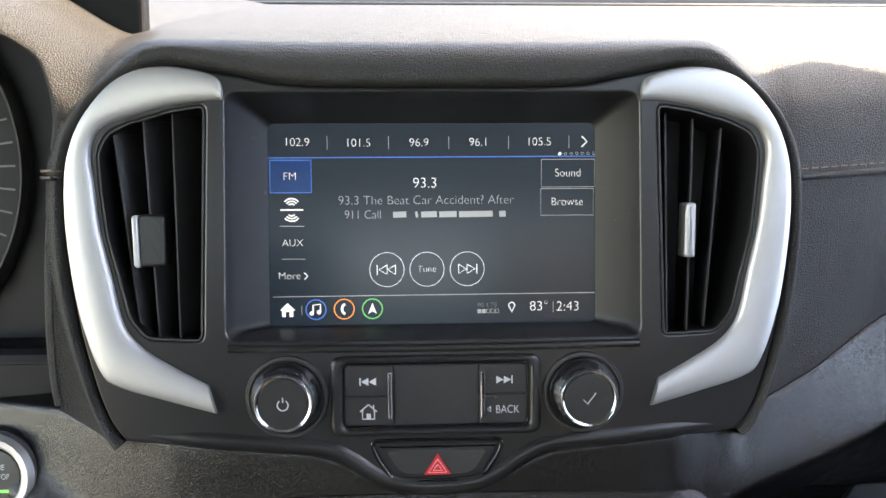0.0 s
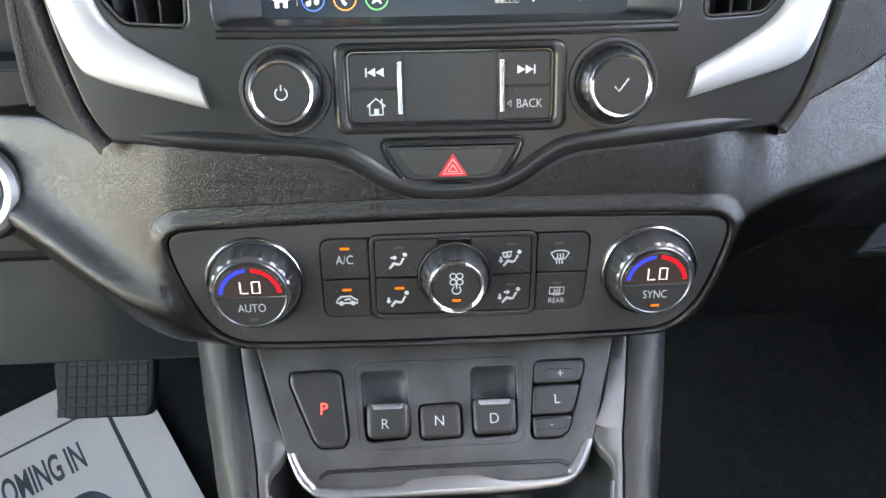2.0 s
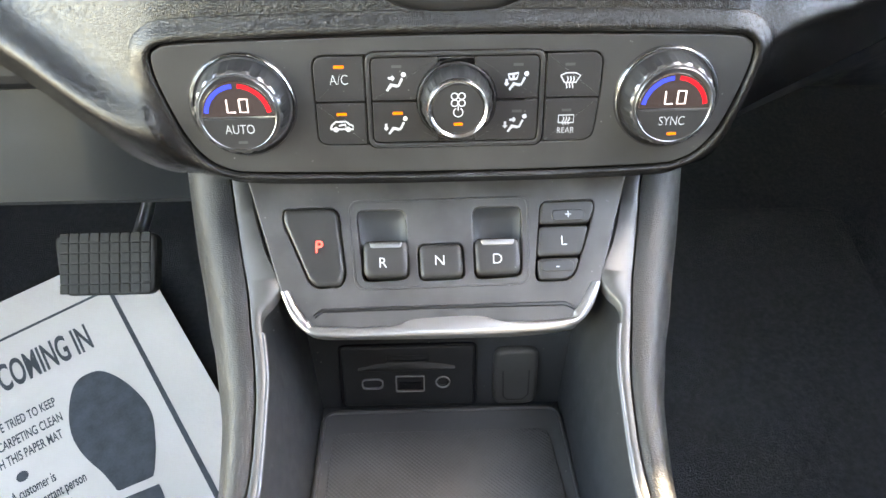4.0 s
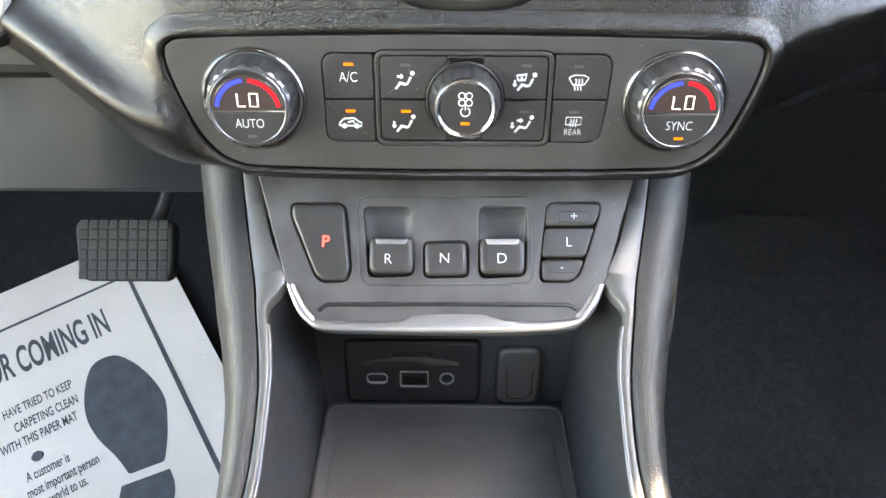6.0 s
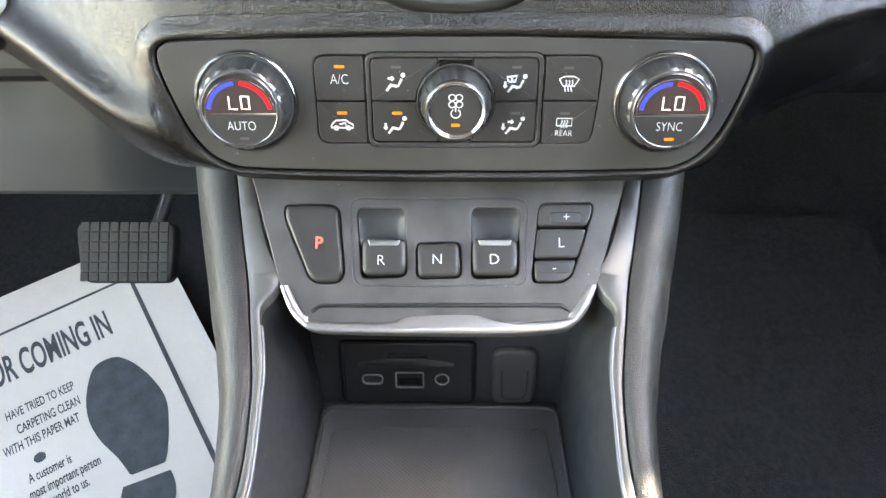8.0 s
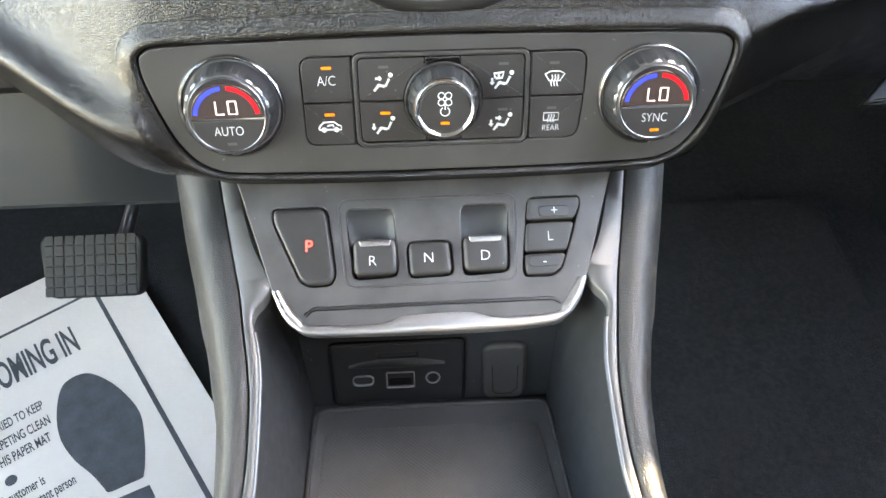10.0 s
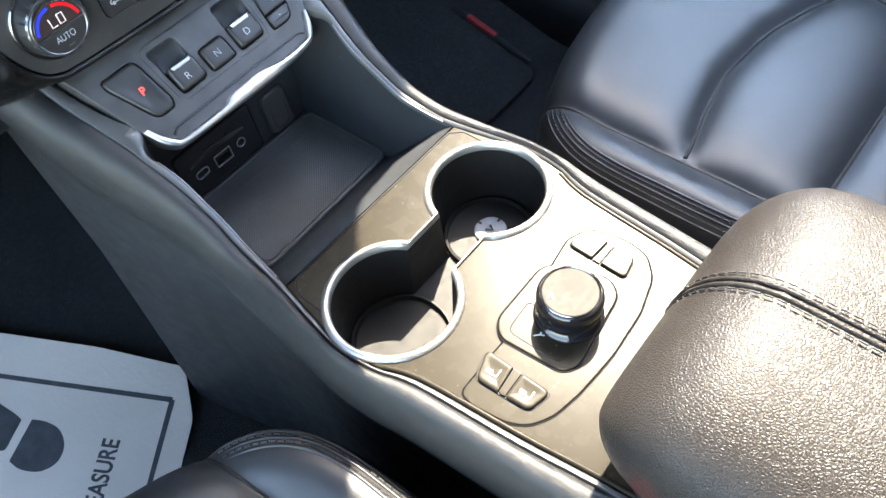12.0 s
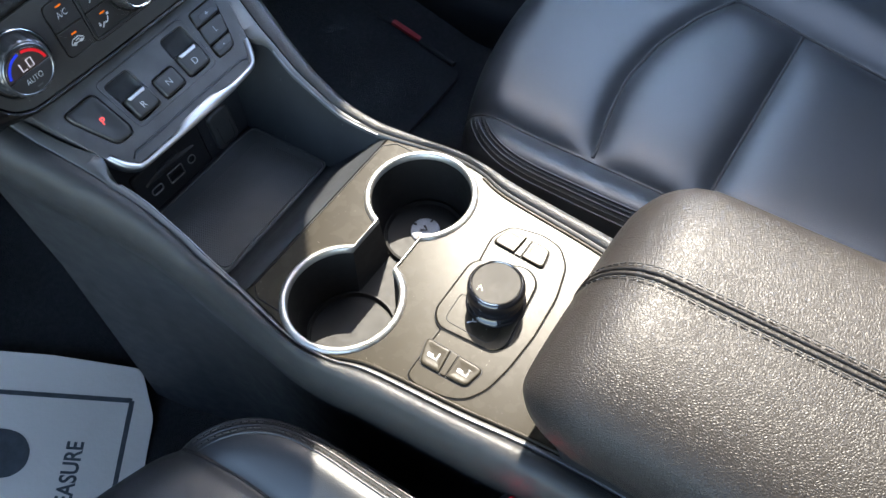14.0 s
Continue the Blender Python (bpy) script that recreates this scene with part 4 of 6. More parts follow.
for x0, x1 in ((.295, .375), (.43, .445), (.465, .56), (.575, .68), (.695, .90), (.94, .98)):
    x0, x1 = a[0] + (b[0] - a[0]) * x0, a[0] + (b[0] - a[0]) * x1
    icon(display, [[(x0, a[1]), (x1, a[1] + .0002)]], .0032, Z, UI_GREY, "text_bar")
for c, w in (((-0.0251, 0.0359), 0), ((-0.0036, 0.0359), 1), ((0.0181, 0.0359), 2)):
    icon(display, [arc(c[0], c[1], .0092, 0, 360, 48)], .00028, Z, UI_WHITE, "round_key")
    x, y = c
    if w == 1:
        lettering("Tune", x, y, .0050, Z, UI_WHITE, display)
    else:
        k = 1 if w == 2 else -1
        tri = [[(x - k * .0046, y + .0025), (x - k * .0004, y), (x - k * .0046, y - .0025), (x - k * .0046, y + .0025)], [(x - k * .0001, y + .0025), (x + k * .0042, y), (x - k * .0001, y - .0025), (x - k * .0001, y + .0025)], [(x + k * .0052, y + .0026), (x + k * .0052, y - .0026)]]
        icon(display, tri, .0005, Z, UI_WHITE, "skip_mark")
for a, b, txt in (((0.0583, 0.0944), (0.0871, 0.0796), "Sound"), ((0.0580, 0.0787), (0.0866, 0.0644), "Browse")):
    icon(display, [[(a[0], a[1]), (b[0], a[1]), (b[0], b[1]), (a[0], b[1]), (a[0], a[1])]], .0003, Z, UI_GREY, "key_frame")
    lettering(txt, (a[0] + b[0]) / 2, (a[1] + b[1]) / 2, .0062, Z, UI_WHITE, display, width=.92)
icon(display, [[(-0.0860, 0.0219), (0.0875, 0.0222)]], .0004, Z, UI_GREY, "rule")
x, y = (-0.0784, 0.0145)
icon(display, [], .0006, Z, UI_WHITE, "home_mark", fills=[[(x - .0042, y), (x, y + .0040), (x + .0042, y), (x + .0030, y), (x + .0030, y - .0034), (x + .0010, y - .0034), (x + .0010, y - .0008), (x - .0010, y - .0008), (x - .0010, y - .0034), (x - .0030, y - .0034), (x - .0030, y)]])
icon(display, [[(-0.0708, 0.0171), (-0.0709, 0.0119)]], .0003, Z, UI_GREY, "divider")
for c, mat_ring, w in (((-0.0633, 0.0148), UI_BLUE, 0), ((-0.0482, 0.0149), UI_ORANGE, 1), ((-0.0331, 0.0149), UI_GREEN, 2)):
    x, y = c
    icon(display, [arc(x, y, .0053, 0, 360, 40)], .0006, Z, mat_ring, "app_ring")
    if w == 0:
        icon(display, [[(x - .0015, y - .002), (x - .0015, y + .0024), (x + .0024, y + .0029), (x + .0024, y - .0014)]], .0008, Z, UI_WHITE, "note_mark", fills=[circle(x - .0023, y - .002, .0012, 12), circle(x + .0016, y - .0014, .0012, 12)])
    elif w == 1:
        icon(display, [arc(x + .0018, y, .0030, 115, 245, 10)], .0014, Z, UI_WHITE, "phone_mark")
    else:
        icon(display, [], .0005, Z, UI_WHITE, "arrow_mark", fills=[[(x, y + .0032), (x + .0024, y - .0028), (x, y - .0014), (x - .0024, y - .0028)]])
lettering("4G LTE", *(0.0287, 0.0161), .0036, Z, UI_GREY, display)
a, b = (0.0234, 0.0128), (0.0354, 0.0129)
for k in range(5):
    x, y = a[0] + (b[0] - a[0]) * (k + .5) / 5, a[1]
    q = [(x - .0009, y - .001), (x + .0009, y - .001), (x + .0009, y + .001), (x - .0009, y + .001)]
    icon(display, [q + q[:1]], .0003, Z, UI_GREY, "signal_bar", fills=[q] if k < 2 else [])
x, y = (0.0422, 0.0152)
icon(display, [arc(x, y + .0006, .0016, -40, 220, 16) + [(x, y - .0030), arc(x, y + .0006, .0016, -40, 220, 16)[0]]], .0006, Z, UI_WHITE, "pin_mark")
lettering("83°", *(0.0571, 0.0150), .0076, Z, UI_WHITE, display)
icon(display, [[(0.0648, 0.0179), (0.0648, 0.0117)]], .0003, Z, UI_GREY, "divider")
lettering("2:43", *(0.0729, 0.0147), .0076, Z, UI_WHITE, display)

# ---- knobs and keys of the centre stack ----
for s in (-1, 1):
    knob = thing("rotary_knob", "black rotary knob with a polished chrome ring", "knob", STACK @ Matrix.Translation((s * .0752, -.0255, 0)), "centre stack knobs")
    bm = bmesh.new()
    lathe(bm, [(.0215, -.001), (.0205, .0012), (.0190, .0014), (.0182, -.001)], n=64)
    part("well_ring", bm, PLASTIC_GREY, knob)
    bm = bmesh.new()
    lathe(bm, [(.0180, -.001), (.0179, .0030, 1), (.0172, .0055, 1), (.0155, .0115, 1), (.0140, .0135)], n=96, rib=.00012, ribs=48)
    part("skirt", bm, SKIRT, knob, "fluted chrome skirt", smooth=50)
    bm = bmesh.new()
    lathe(bm, [(.0146, .0125), (.0145, .0145), (.0138, .0154), (.0128, .0152), (.0123, .0142)], n=72)
    part("chrome_ring", bm, CHROME, knob, "polished chrome ring", smooth=60)
    bm = bmesh.new()
    lathe(bm, [(.0124, .0138), (.0123, .0146), (.0118, .0149), (0, .0150)], n=56)
    cap = part("cap", bm, KEY_PLASTIC, knob)
    if s < 0:
        icon(cap, [arc(0, -.0004, .0026, 125, 415, 24), [(0, .0008), (0, .0034)]], .0006, .0153, LEGEND, "power_mark")
    else:
        icon(cap, [[(-.0030, -.0004), (-.0010, -.0026), (.0032, .0030)]], .0006, .0153, LEGEND, "tick_mark")

keypad = thing("media_keypad", "black media button panel with chrome strips", "control panel", STACK)
bm = bmesh.new()
plate(bm, rect(-.0535, -.0462, .0535, -.0052, .0065, 8), [rect(-.0474, -.0422, .0474, -.0088, .004, 8)], -.003, .0032, .0022, depth=-.003)
part("frame", bm, PLASTIC, keypad, "raised glossy frame", smooth=50)
bm = bmesh.new()
plate(bm, rect(-.0474, -.0422, .0474, -.0088, .004, 8), [rect(-.0462, -.0411, .0462, -.0099, .003, 8)], -.003, .0012, .0004)
part("inner_rim", bm, GLOSS_BLACK, keypad)
bm = bmesh.new()
slab(bm, rect(-.0212, -.0408, .0212, -.0102, .0008), -.003, .0010, .0004)
part("touch_pad", bm, KEY_PLASTIC, keypad, "blank charcoal touch pad")
for s in (-1, 1):
    for lo, hi in ((-.0255, -.0102), (-.0408, -.0261)):
        bm = bmesh.new()
        slab(bm, ccw(rect(min(s * .0460, s * .0219), lo, max(s * .0460, s * .0219), hi, .0015)), -.003, .0012, .0005)
        part("key", bm, KEY_PLASTIC, keypad)
    bm = bmesh.new()
    slab(bm, ccw(rect(min(s * .0247, s * .0224), -.0375, max(s * .0247, s * .0224), -.0135, .0005)), .001, .0030, .0007)
    part("chrome_strip", bm, CHROME, keypad, "chrome strip")
    icon(keypad, [[(s * .0196, -.0140), (s * .0178, -.0142), (s * .0178, -.0368), (s * .0196, -.0370)]], .0003, .00112, PLASTIC_MATTE, "groove")
    x, y = s * .0345, -.0183
    k = s
    icon(keypad, [[(x + k * .0040, y + .0020), (x + k * .0040, y - .0020)]], .0007, .0014, LEGEND, "skip_mark", fills=[[(x - k * .0040, y + .0020), (x - k * .0002, y), (x - k * .0040, y - .0020)], [(x - k * .0002, y + .0020), (x + k * .0036, y), (x - k * .0002, y - .0020)]])
x, y = -.0345, -.0338
icon(keypad, [[(x - .0042, y + .0002), (x, y + .0038), (x + .0042, y + .0002)], [(x - .0030, y + .001), (x - .0030, y - .0036), (x + .0030, y - .0036), (x + .0030, y + .001)], [(x + .0026, y + .0036), (x + .0026, y + .0022)]], .0007, .0014, LEGEND, "home_mark", fills=[[(x - .0010, y - .0036), (x + .0012, y - .0036), (x + .0012, y - .0008), (x - .0010, y - .0008)]])
lettering("BACK", .0362, -.0338, .0058, .0014, LEGEND, keypad, width=.82)
icon(keypad, [[(.0276, -.0322), (.0258, -.0336), (.0276, -.0350), (.0276, -.0322)]], .0004, .0014, LEGEND, "arrow_mark")

hazard = thing("hazard_switch", "black hazard warning switch with a red triangle", "button", STACK)
out = rounded([(-.0330, -.0497), (.0335, -.0497), (.0310, -.0570), (.0222, -.0700), (-.0216, -.0702), (-.0305, -.0570)], .006, 6)
bm = bmesh.new()
plate(bm, inset(out, -.0016), [inset(out, .0004)], -.004, .0012, .0008, depth=-.004)
part("rim", bm, GLOSS_BLACK, hazard)
bm = bmesh.new()
slab(bm, inset(out, .0008), -.004, .0008, .0014)
warn = part("key", bm, PLASTIC, hazard)
bm = bmesh.new()
slab(bm, inset(rounded([(-.027, -.0535), (.027, -.0535), (.0185, -.0672), (-.0185, -.0672)], .005, 6), .0005), 0, .0013, .0005)
part("key_face", bm, PLASTIC_GREY, warn)
icon(warn, [], .001, .0016, RED_SMOKE, "triangle", "red warning triangle", fills=[[(.0003, -.0558), (.0073, -.0668), (-.0067, -.0668)]])
icon(warn, [[(.0003, -.0586), (.0050, -.0656), (-.0044, -.0656), (.0003, -.0586)], [(.0003, -.0614), (.0026, -.0646), (-.0020, -.0646), (.0003, -.0614)]], .0006, .0018, material("pale_red_line", (.85, .30, .30), .4, vary=.05), "triangle_lines")

# ---- climate panel ----
climate = thing("climate_panel", "charcoal climate control panel with buttons and knobs", "control panel", CLIMATE)
bm = bmesh.new()
plate(bm, CLIMATE_EDGE, [rounded_each([(-.0650, -.0176), (.0655, -.0176), (.0680, .0030), (.0684, .0242), (-.0652, .0242)], [.006, .006, .01, .006, .006])], -.012, 0, .0008, depth=-.006)
part("fascia", bm, PLASTIC_GREY, climate, "charcoal satin fascia")
bm = bmesh.new()
slab(bm, rect(-.0665, -.0205, .0695, .0265, .002), -.008, -.0045, .0005)
part("backing", bm, GLOSS_BLACK, climate)
bm = bmesh.new()
plate(bm, rect(-.0410, -.0190, .0414, .0254, .0050, 7), [rect(-.0389, -.0169, .0393, .0233, .0036, 7)], -.0045, .0012, .0008)
part("group_frame", bm, KEY_PLASTIC, climate)
bm = bmesh.new()
tube(bm, [(p.x, p.y, .0002) for p in rect(-.0412, -.0192, .0416, .0256, .0052, 7)], .00045, 6, closed=True)
part("gap_bead", bm, GLOSS_BLACK, climate, "", smooth=60)


def key(x0, y0, x1, y1, notch=0, corners=(.0008, .0008, .0008, .0008), slant=0.0, name="key"):
    pts = rounded_each([(x0, y0), (x1 - slant, y0), (x1, y1), (x0, y1)], corners)
    if notch:
        # the corner next to the fan knob is cut to a quarter round
        cx, cy, rr = .0008, .003, .0186
        keep = []
        for p in smooth_poly(pts, .0012):
            d = Vector((p.x - cx, p.y - cy))
            keep.append(p if d.length > rr else Vector((cx, cy)) + d.normalized() * rr)
        pts = keep
    bm = bmesh.new()
    slab(bm, pts, -.0045, .0006, .0004, 2)
    part(name, bm, KEY_PLASTIC, climate)


def smooth_poly(pts, step):
    out = []
    for i in range(len(pts)):
        a, b = pts[i - 1], pts[i]
        n = max(1, int((b - a).length / step))
        out += [a.lerp(b, k / n) for k in range(n)]
    return out


def led(x, y, on, z=.0009, w=.0046, parent=None):
    icon(parent or climate, [[(x - w / 2, y), (x + w / 2, y)]], .0013, z, AMBER if on else DIM, "indicator", "amber indicator light" if on else "")


ZI = .0009
small, big = .0007, .0054
key(-.0646, .0034, -.0418, .0237, corners=(small, small, small, big))
key(-.0646, -.0171, -.0418, .0026, corners=(big, small, small, small))
key(.0423, .0037, .0677, .0237, corners=(small, small, big, small), slant=.0003)
key(.0423, -.0171, .0673, .0029, corners=(small, big, small, small), slant=.0018)
for x0, x1, inner in ((-.0384, -.0078, 0), (.0094, .0388, 1)):
    key(x0, .0035, x1, .0229, notch=1, corners=(small, small, small if inner == 0 else .0030, .0030 if inner == 0 else small))
    key(x0, -.0164, x1, .0030, notch=1, corners=(.0030 if inner == 0 else small, small if inner == 0 else .0030, small, small))
key(-.0074, .0120, .0090, .0229, notch=1, name="bridge_piece")
key(-.0074, -.0164, .0090, -.0060, notch=1, name="bridge_piece")
lettering("A/C", *(-0.0532, 0.0132), .0066, ZI, LEGEND, climate, width=.8)
led(*(-0.0529, 0.0192), True)
led(*(-0.0530, -0.0025), True)
led(*(-0.0267, 0.0190), False)
led(*(-0.0268, -0.0025), True)
led(*(0.0290, 0.0190), False)
led(*(0.0290, -0.0025), False)
led(*(0.0528, 0.0187), False)
led(*(0.0525, -0.0025), False)
x, y = (-0.0534, -0.0083)
icon(climate, [[(x - .0052, y - .0010), (x - .0046, y + .0005), (x - .0028, y + .0022), (x + .0020, y + .0024), (x + .0040, y + .0008), (x + .0052, y + .0004), (x + .0054, y - .0014), (x - .0052, y - .0012)], arc(x - .0028, y - .0014, .0009, 0, 360, 10), arc(x + .0030, y - .0014, .0009, 0, 360, 10), [(x - .0012, y + .0004), (x + .0018, y + .0010), (x + .0018, y - .0002)]], .0008, ZI, LEGEND, "recirculation_mark")


def airflow(p, up, down, glass=False):
    x, y = p
    lines = [[(x - .0037, y - .0036), (x - .0017, y - .0006), (x + .0017, y - .0013), (x + .0034, y + .0020)], [(x - .0030, y - .0026), (x - .0014, y - .0010), (x + .0012, y - .0016)]]
    if up:
        lines += [[(x - .0030, y + .0022), (x - .0006, y + .0022)], [(x - .0014, y + .0031), (x - .0004, y + .0022), (x - .0014, y + .0013)]]
    if down:
        lines += [[(x - .0050, y + .0014), (x - .0050, y - .0012)], [(x - .0058, y - .0004), (x - .0050, y - .0014), (x - .0042, y - .0004)]]
    if glass:
        lines += [[(x - .0034, y + .0012), (x - .0042, y + .0034), (x + .0004, y + .0040), (x - .0004, y + .0014), (x - .0034, y + .0012)], [(x - .0019, y + .0008), (x - .0019, y + .0030)]]
    icon(climate, lines, .0011, ZI, LEGEND, "airflow_mark", fills=[circle(x + .0041, y + .0037, .0011, 14)])


airflow((-0.0277, 0.0116), True, False)
airflow((-0.0275, -0.0088), False, True)
airflow((0.0288, 0.0111), False, True, True)
airflow((0.0286, -0.0088), True, True)
x, y = (0.0533, 0.0114)
icon(climate, [[(x - .0046, y + .0022), (x - .0022, y + .0034), (x + .0022, y + .0034), (x + .0046, y + .0022), (x + .0026, y - .0010), (x - .0026, y - .0010), (x - .0046, y + .0022)]] + [[(x + k * .0014, y - .0036), (x + k * .0014 - .0004, y - .0016), (x + k * .0014 + .0004, y + .0004), (x + k * .0014, y + .0018)] for k in (-1, 0, 1)], .0006, ZI, LEGEND, "defrost_mark")
x, y = (0.0525, -0.0071)
icon(climate, [[(x - .0036, y - .0014), (x - .0036, y + .0022), (x + .0036, y + .0022), (x + .0036, y - .0014), (x - .0036, y - .0014)]] + [[(x + k * .0013, y - .0024), (x + k * .0013 - .0004, y - .0008), (x + k * .0013 + .0004, y + .0004), (x + k * .0013, y + .0014)] for k in (-1, 0, 1)], .0005, ZI, LEGEND, "rear_defrost_mark")
lettering("REAR", *(0.0525, -0.0123), .0042, ZI, LEGEND, climate, width=.85)

for s in (-1, 1):
    knob = thing("temperature_knob", "round temperature knob with a lit LO readout", "knob", CLIMATE_FACE @ Matrix.Translation((s * .0985 + .0005, .0027, 0)), "temperature knobs")
    bm = bmesh.new()
    lathe(bm, [(.0248, -.001), (.0246, .0016), (.0238, .0024), (.0230, .0020), (.0226, -.0010)], n=80)
    part("chrome_ring", bm, DARK_CHROME, knob, "thin dark chrome ring", smooth=60)
    bm = bmesh.new()
    lathe(bm, [(.0226, -.002), (.0224, .0004), (.0216, .0004), (.0211, .0022, .4), (.0203, .0080, 1), (.0194, .0112, 1), (.0186, .0122), (.0176, .0123)], n=144, rib=.00026, ribs=36)
    part("dial", bm, SMOKED, knob, "fluted dark metallic dial", smooth=24)
    bm = bmesh.new()
    lathe(bm, [(.0180, .0115), (.0179, .0128), (.0173, .0134), (.0166, .0126)], n=72)
    part("inner_ring", bm, SMOKED, knob, "", smooth=60)
    bm = bmesh.new()
    slab(bm, [Vector(p) for p in arc(0, -.0012, .0164, 0, 180, 30)], .009, .0132, .0004)
    glass = part("readout", bm, READOUT, knob, "dark lit readout glass")
    bm = bmesh.new()
    slab(bm, [Vector(p) for p in arc(0, -.0018, .0164, 180, 360, 30)], .009, .0130, .0008)
    push = part("push_key", bm, KEY_PLASTIC, knob)
    zr = .0134
    icon(glass, [arc(0, -.0012, .0142, 95, 172, 20)], .0020, zr, LED_BLUE, "cold_band", "blue lit arc")
    icon(glass, [arc(0, -.0012, .0142, 85, 8, 20)], .0020, zr, LED_RED, "warm_band", "red lit arc")
    icon(glass, [[(-.0044, .0070), (-.0044, .0010), (-.0008, .0010)], [(.0012, .0070), (.0048, .0070), (.0048, .0010), (.0012, .0010), (.0012, .0070)]], .0008, zr + .0002, LED_WHITE, "readout_text", 'white digits "LO"')
    lettering("AUTO" if s < 0 else "SYNC", 0, -.0074, .0062, .0133, LEGEND, push, width=.78)
    led(.0006, -.0134, s > 0, .0133, .0042, push)

fan = thing("fan_knob", "round fan speed knob with chrome rims", "knob", CLIMATE_FACE @ Matrix.Translation((.0008, .0031, 0)))
bm = bmesh.new()
lathe(bm, [(.0184, -.004), (.0183, .0012), (.0178, .0018), (.0172, .0012), (.0166, .0010)], n=72)
part("well_ring", bm, KEY_PLASTIC, fan)
bm = bmesh.new()
lathe(bm, [(.0166, -.002), (.0166, .0020, 1), (.0154, .0090, 1), (.0138, .0122, 1)], n=120, rib=.00022, ribs=36)
part("skirt", bm, SMOKED, fan, "fluted smoked skirt", smooth=24)
bm = bmesh.new()
lathe(bm, [(.0142, .0115), (.0141, .0136), (.0133, .0146), (.0122, .0142), (.0117, .0130)], n=72)
part("chrome_ring", bm, CHROME, fan, "polished chrome ring", smooth=60)
bm = bmesh.new()
lathe(bm, [(.0118, .0125), (.0117, .0134), (.0112, .0137), (0, .0138)], n=56)
cap = part("cap", bm, KEY_PLASTIC, fan)
icon(cap, [arc(.0016 * a, .0047 + .0016 * b, .0015, 0, 360, 14) for a, b in ((1, 1), (-1, 1), (1, -1), (-1, -1))] + [arc(0, -.0012, .0021, 120, 420, 20), [(0, -.0004), (0, .0018)]], .0005, .0141, LEGEND, "fan_mark")
led(0, -.0068, True, .0141, .0040, cap)

# ---- gear selector panel ----
shift = thing("gear_selector", "black push-button gear selector panel with a chrome lip", "control panel", SHIFT)
P_KEY = [(-0.0882, 0.0277), (-0.0628, 0.0280), (-0.0594, 0.0247), (-0.0557, -0.0081), (-0.0584, -0.0140), (-0.0707, -0.0140), (-0.0748, -0.0111), (-0.0886, 0.0210)]
R_SLOT = [(-0.0506, 0.0259), (-0.0255, 0.0259), (-0.0236, -0.0104), (-0.0474, -0.0116)]
N_SLOT = [(-0.0194, 0.0076), (0.0038, 0.0080), (0.0046, -0.0109), (-0.0189, -0.0116)]
D_SLOT = [(0.0097, 0.0263), (0.0348, 0.0263), (0.0337, -0.0103), (0.0093, -0.0115)]
L_SLOT = [(0.0451, 0.0288), (0.0723, 0.0291), (0.0725, 0.0237), (0.0663, 0.0045), (0.0607, -0.0102), (0.0566, -0.0132), (0.0415, -0.0132), (0.0404, -0.0097)]
holes = [rounded(P_KEY, .006, 7), rounded(R_SLOT, .0045, 7), rounded(N_SLOT, .0042, 7), rounded(D_SLOT, .0045, 7), rounded(L_SLOT, .0050, 7)]
edge = rounded([(-.1075, .046), (.0920, .046), (.0740, -.0140), (.0700, -.0240), (.0600, -.0335), (.048, -.0365), (-.0635, -.0365), (-.0755, -.0335), (-.0855, -.0240), (-.0895, -.0140)], .004)
bm = bmesh.new()
plate(bm, edge, holes, -.018, 0, .0009, depth=-.013)
part("fascia", bm, DUSTY, shift, "dusty black fascia")
bm = bmesh.new()
well = rounded([(-0.0543, 0.0307), (0.0384, 0.0312), (0.0369, -0.0141), (-0.0509, -0.0151)], .006, 7)
tube(bm, [(p.x, p.y, -.0004) for p in well], .0009, 6, closed=True)
part("well_bead", bm, DUSTY, shift, "soft ridge round the gear buttons", smooth=60)
bm = bmesh.new()
slab(bm, inset(edge, .004), -.017, -.0125, .0005)
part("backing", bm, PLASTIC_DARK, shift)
for slot in (R_SLOT, D_SLOT):
    # the scooped floor of the well behind the toggle
    bm = bmesh.new()
    loops = []
    for k in range(9):
        f = k / 8
        y = slot[0][1] - .0003 - .021 * f
        xa = slot[0][0] + (slot[3][0] - slot[0][0]) * f * .55 + .0003
        xb = slot[1][0] + (slot[2][0] - slot[1][0]) * f * .55 - .0003
        loops.append([(xa + (xb - xa) * g, y, -.0012 - .0075 * math.sqrt(f) + .004 * abs(2 * g - 1) ** 4 * math.sqrt(f)) for g in (0, .08, .18, .35, .5, .65, .82, .92, 1)])
    loft(bm, loops, closed=False)
    bmesh.ops.recalc_face_normals(bm, faces=bm.faces)
    part("well_floor", bm, PLASTIC_MATTE, shift, "scooped floor behind the gear toggle", smooth=60)
outer = [(-0.0890, -0.0155), (-0.0863, -0.0228), (-0.0829, -0.0295), (-0.0778, -0.0349), (-0.0699, -0.0386), (-0.0446, -0.0394), (-0.0043, -0.0396), (0.0302, -0.0393), (0.0546, -0.0375), (0.0625, -0.0340), (0.0678, -0.0283), (0.0711, -0.0219), (0.0737, -0.0143)]
inner = [(-0.0846, -0.0152), (-0.0818, -0.0210), (-0.0786, -0.0262), (-0.0748, -0.0303), (-0.0689, -0.0335), (-0.0331, -0.0340), (-0.0211, -0.0308), (0.0107, -0.0301), (0.0222, -0.0333), (0.0547, -0.0324), (0.0594, -0.0288), (0.0634, -0.0236), (0.0690, -0.0143)]
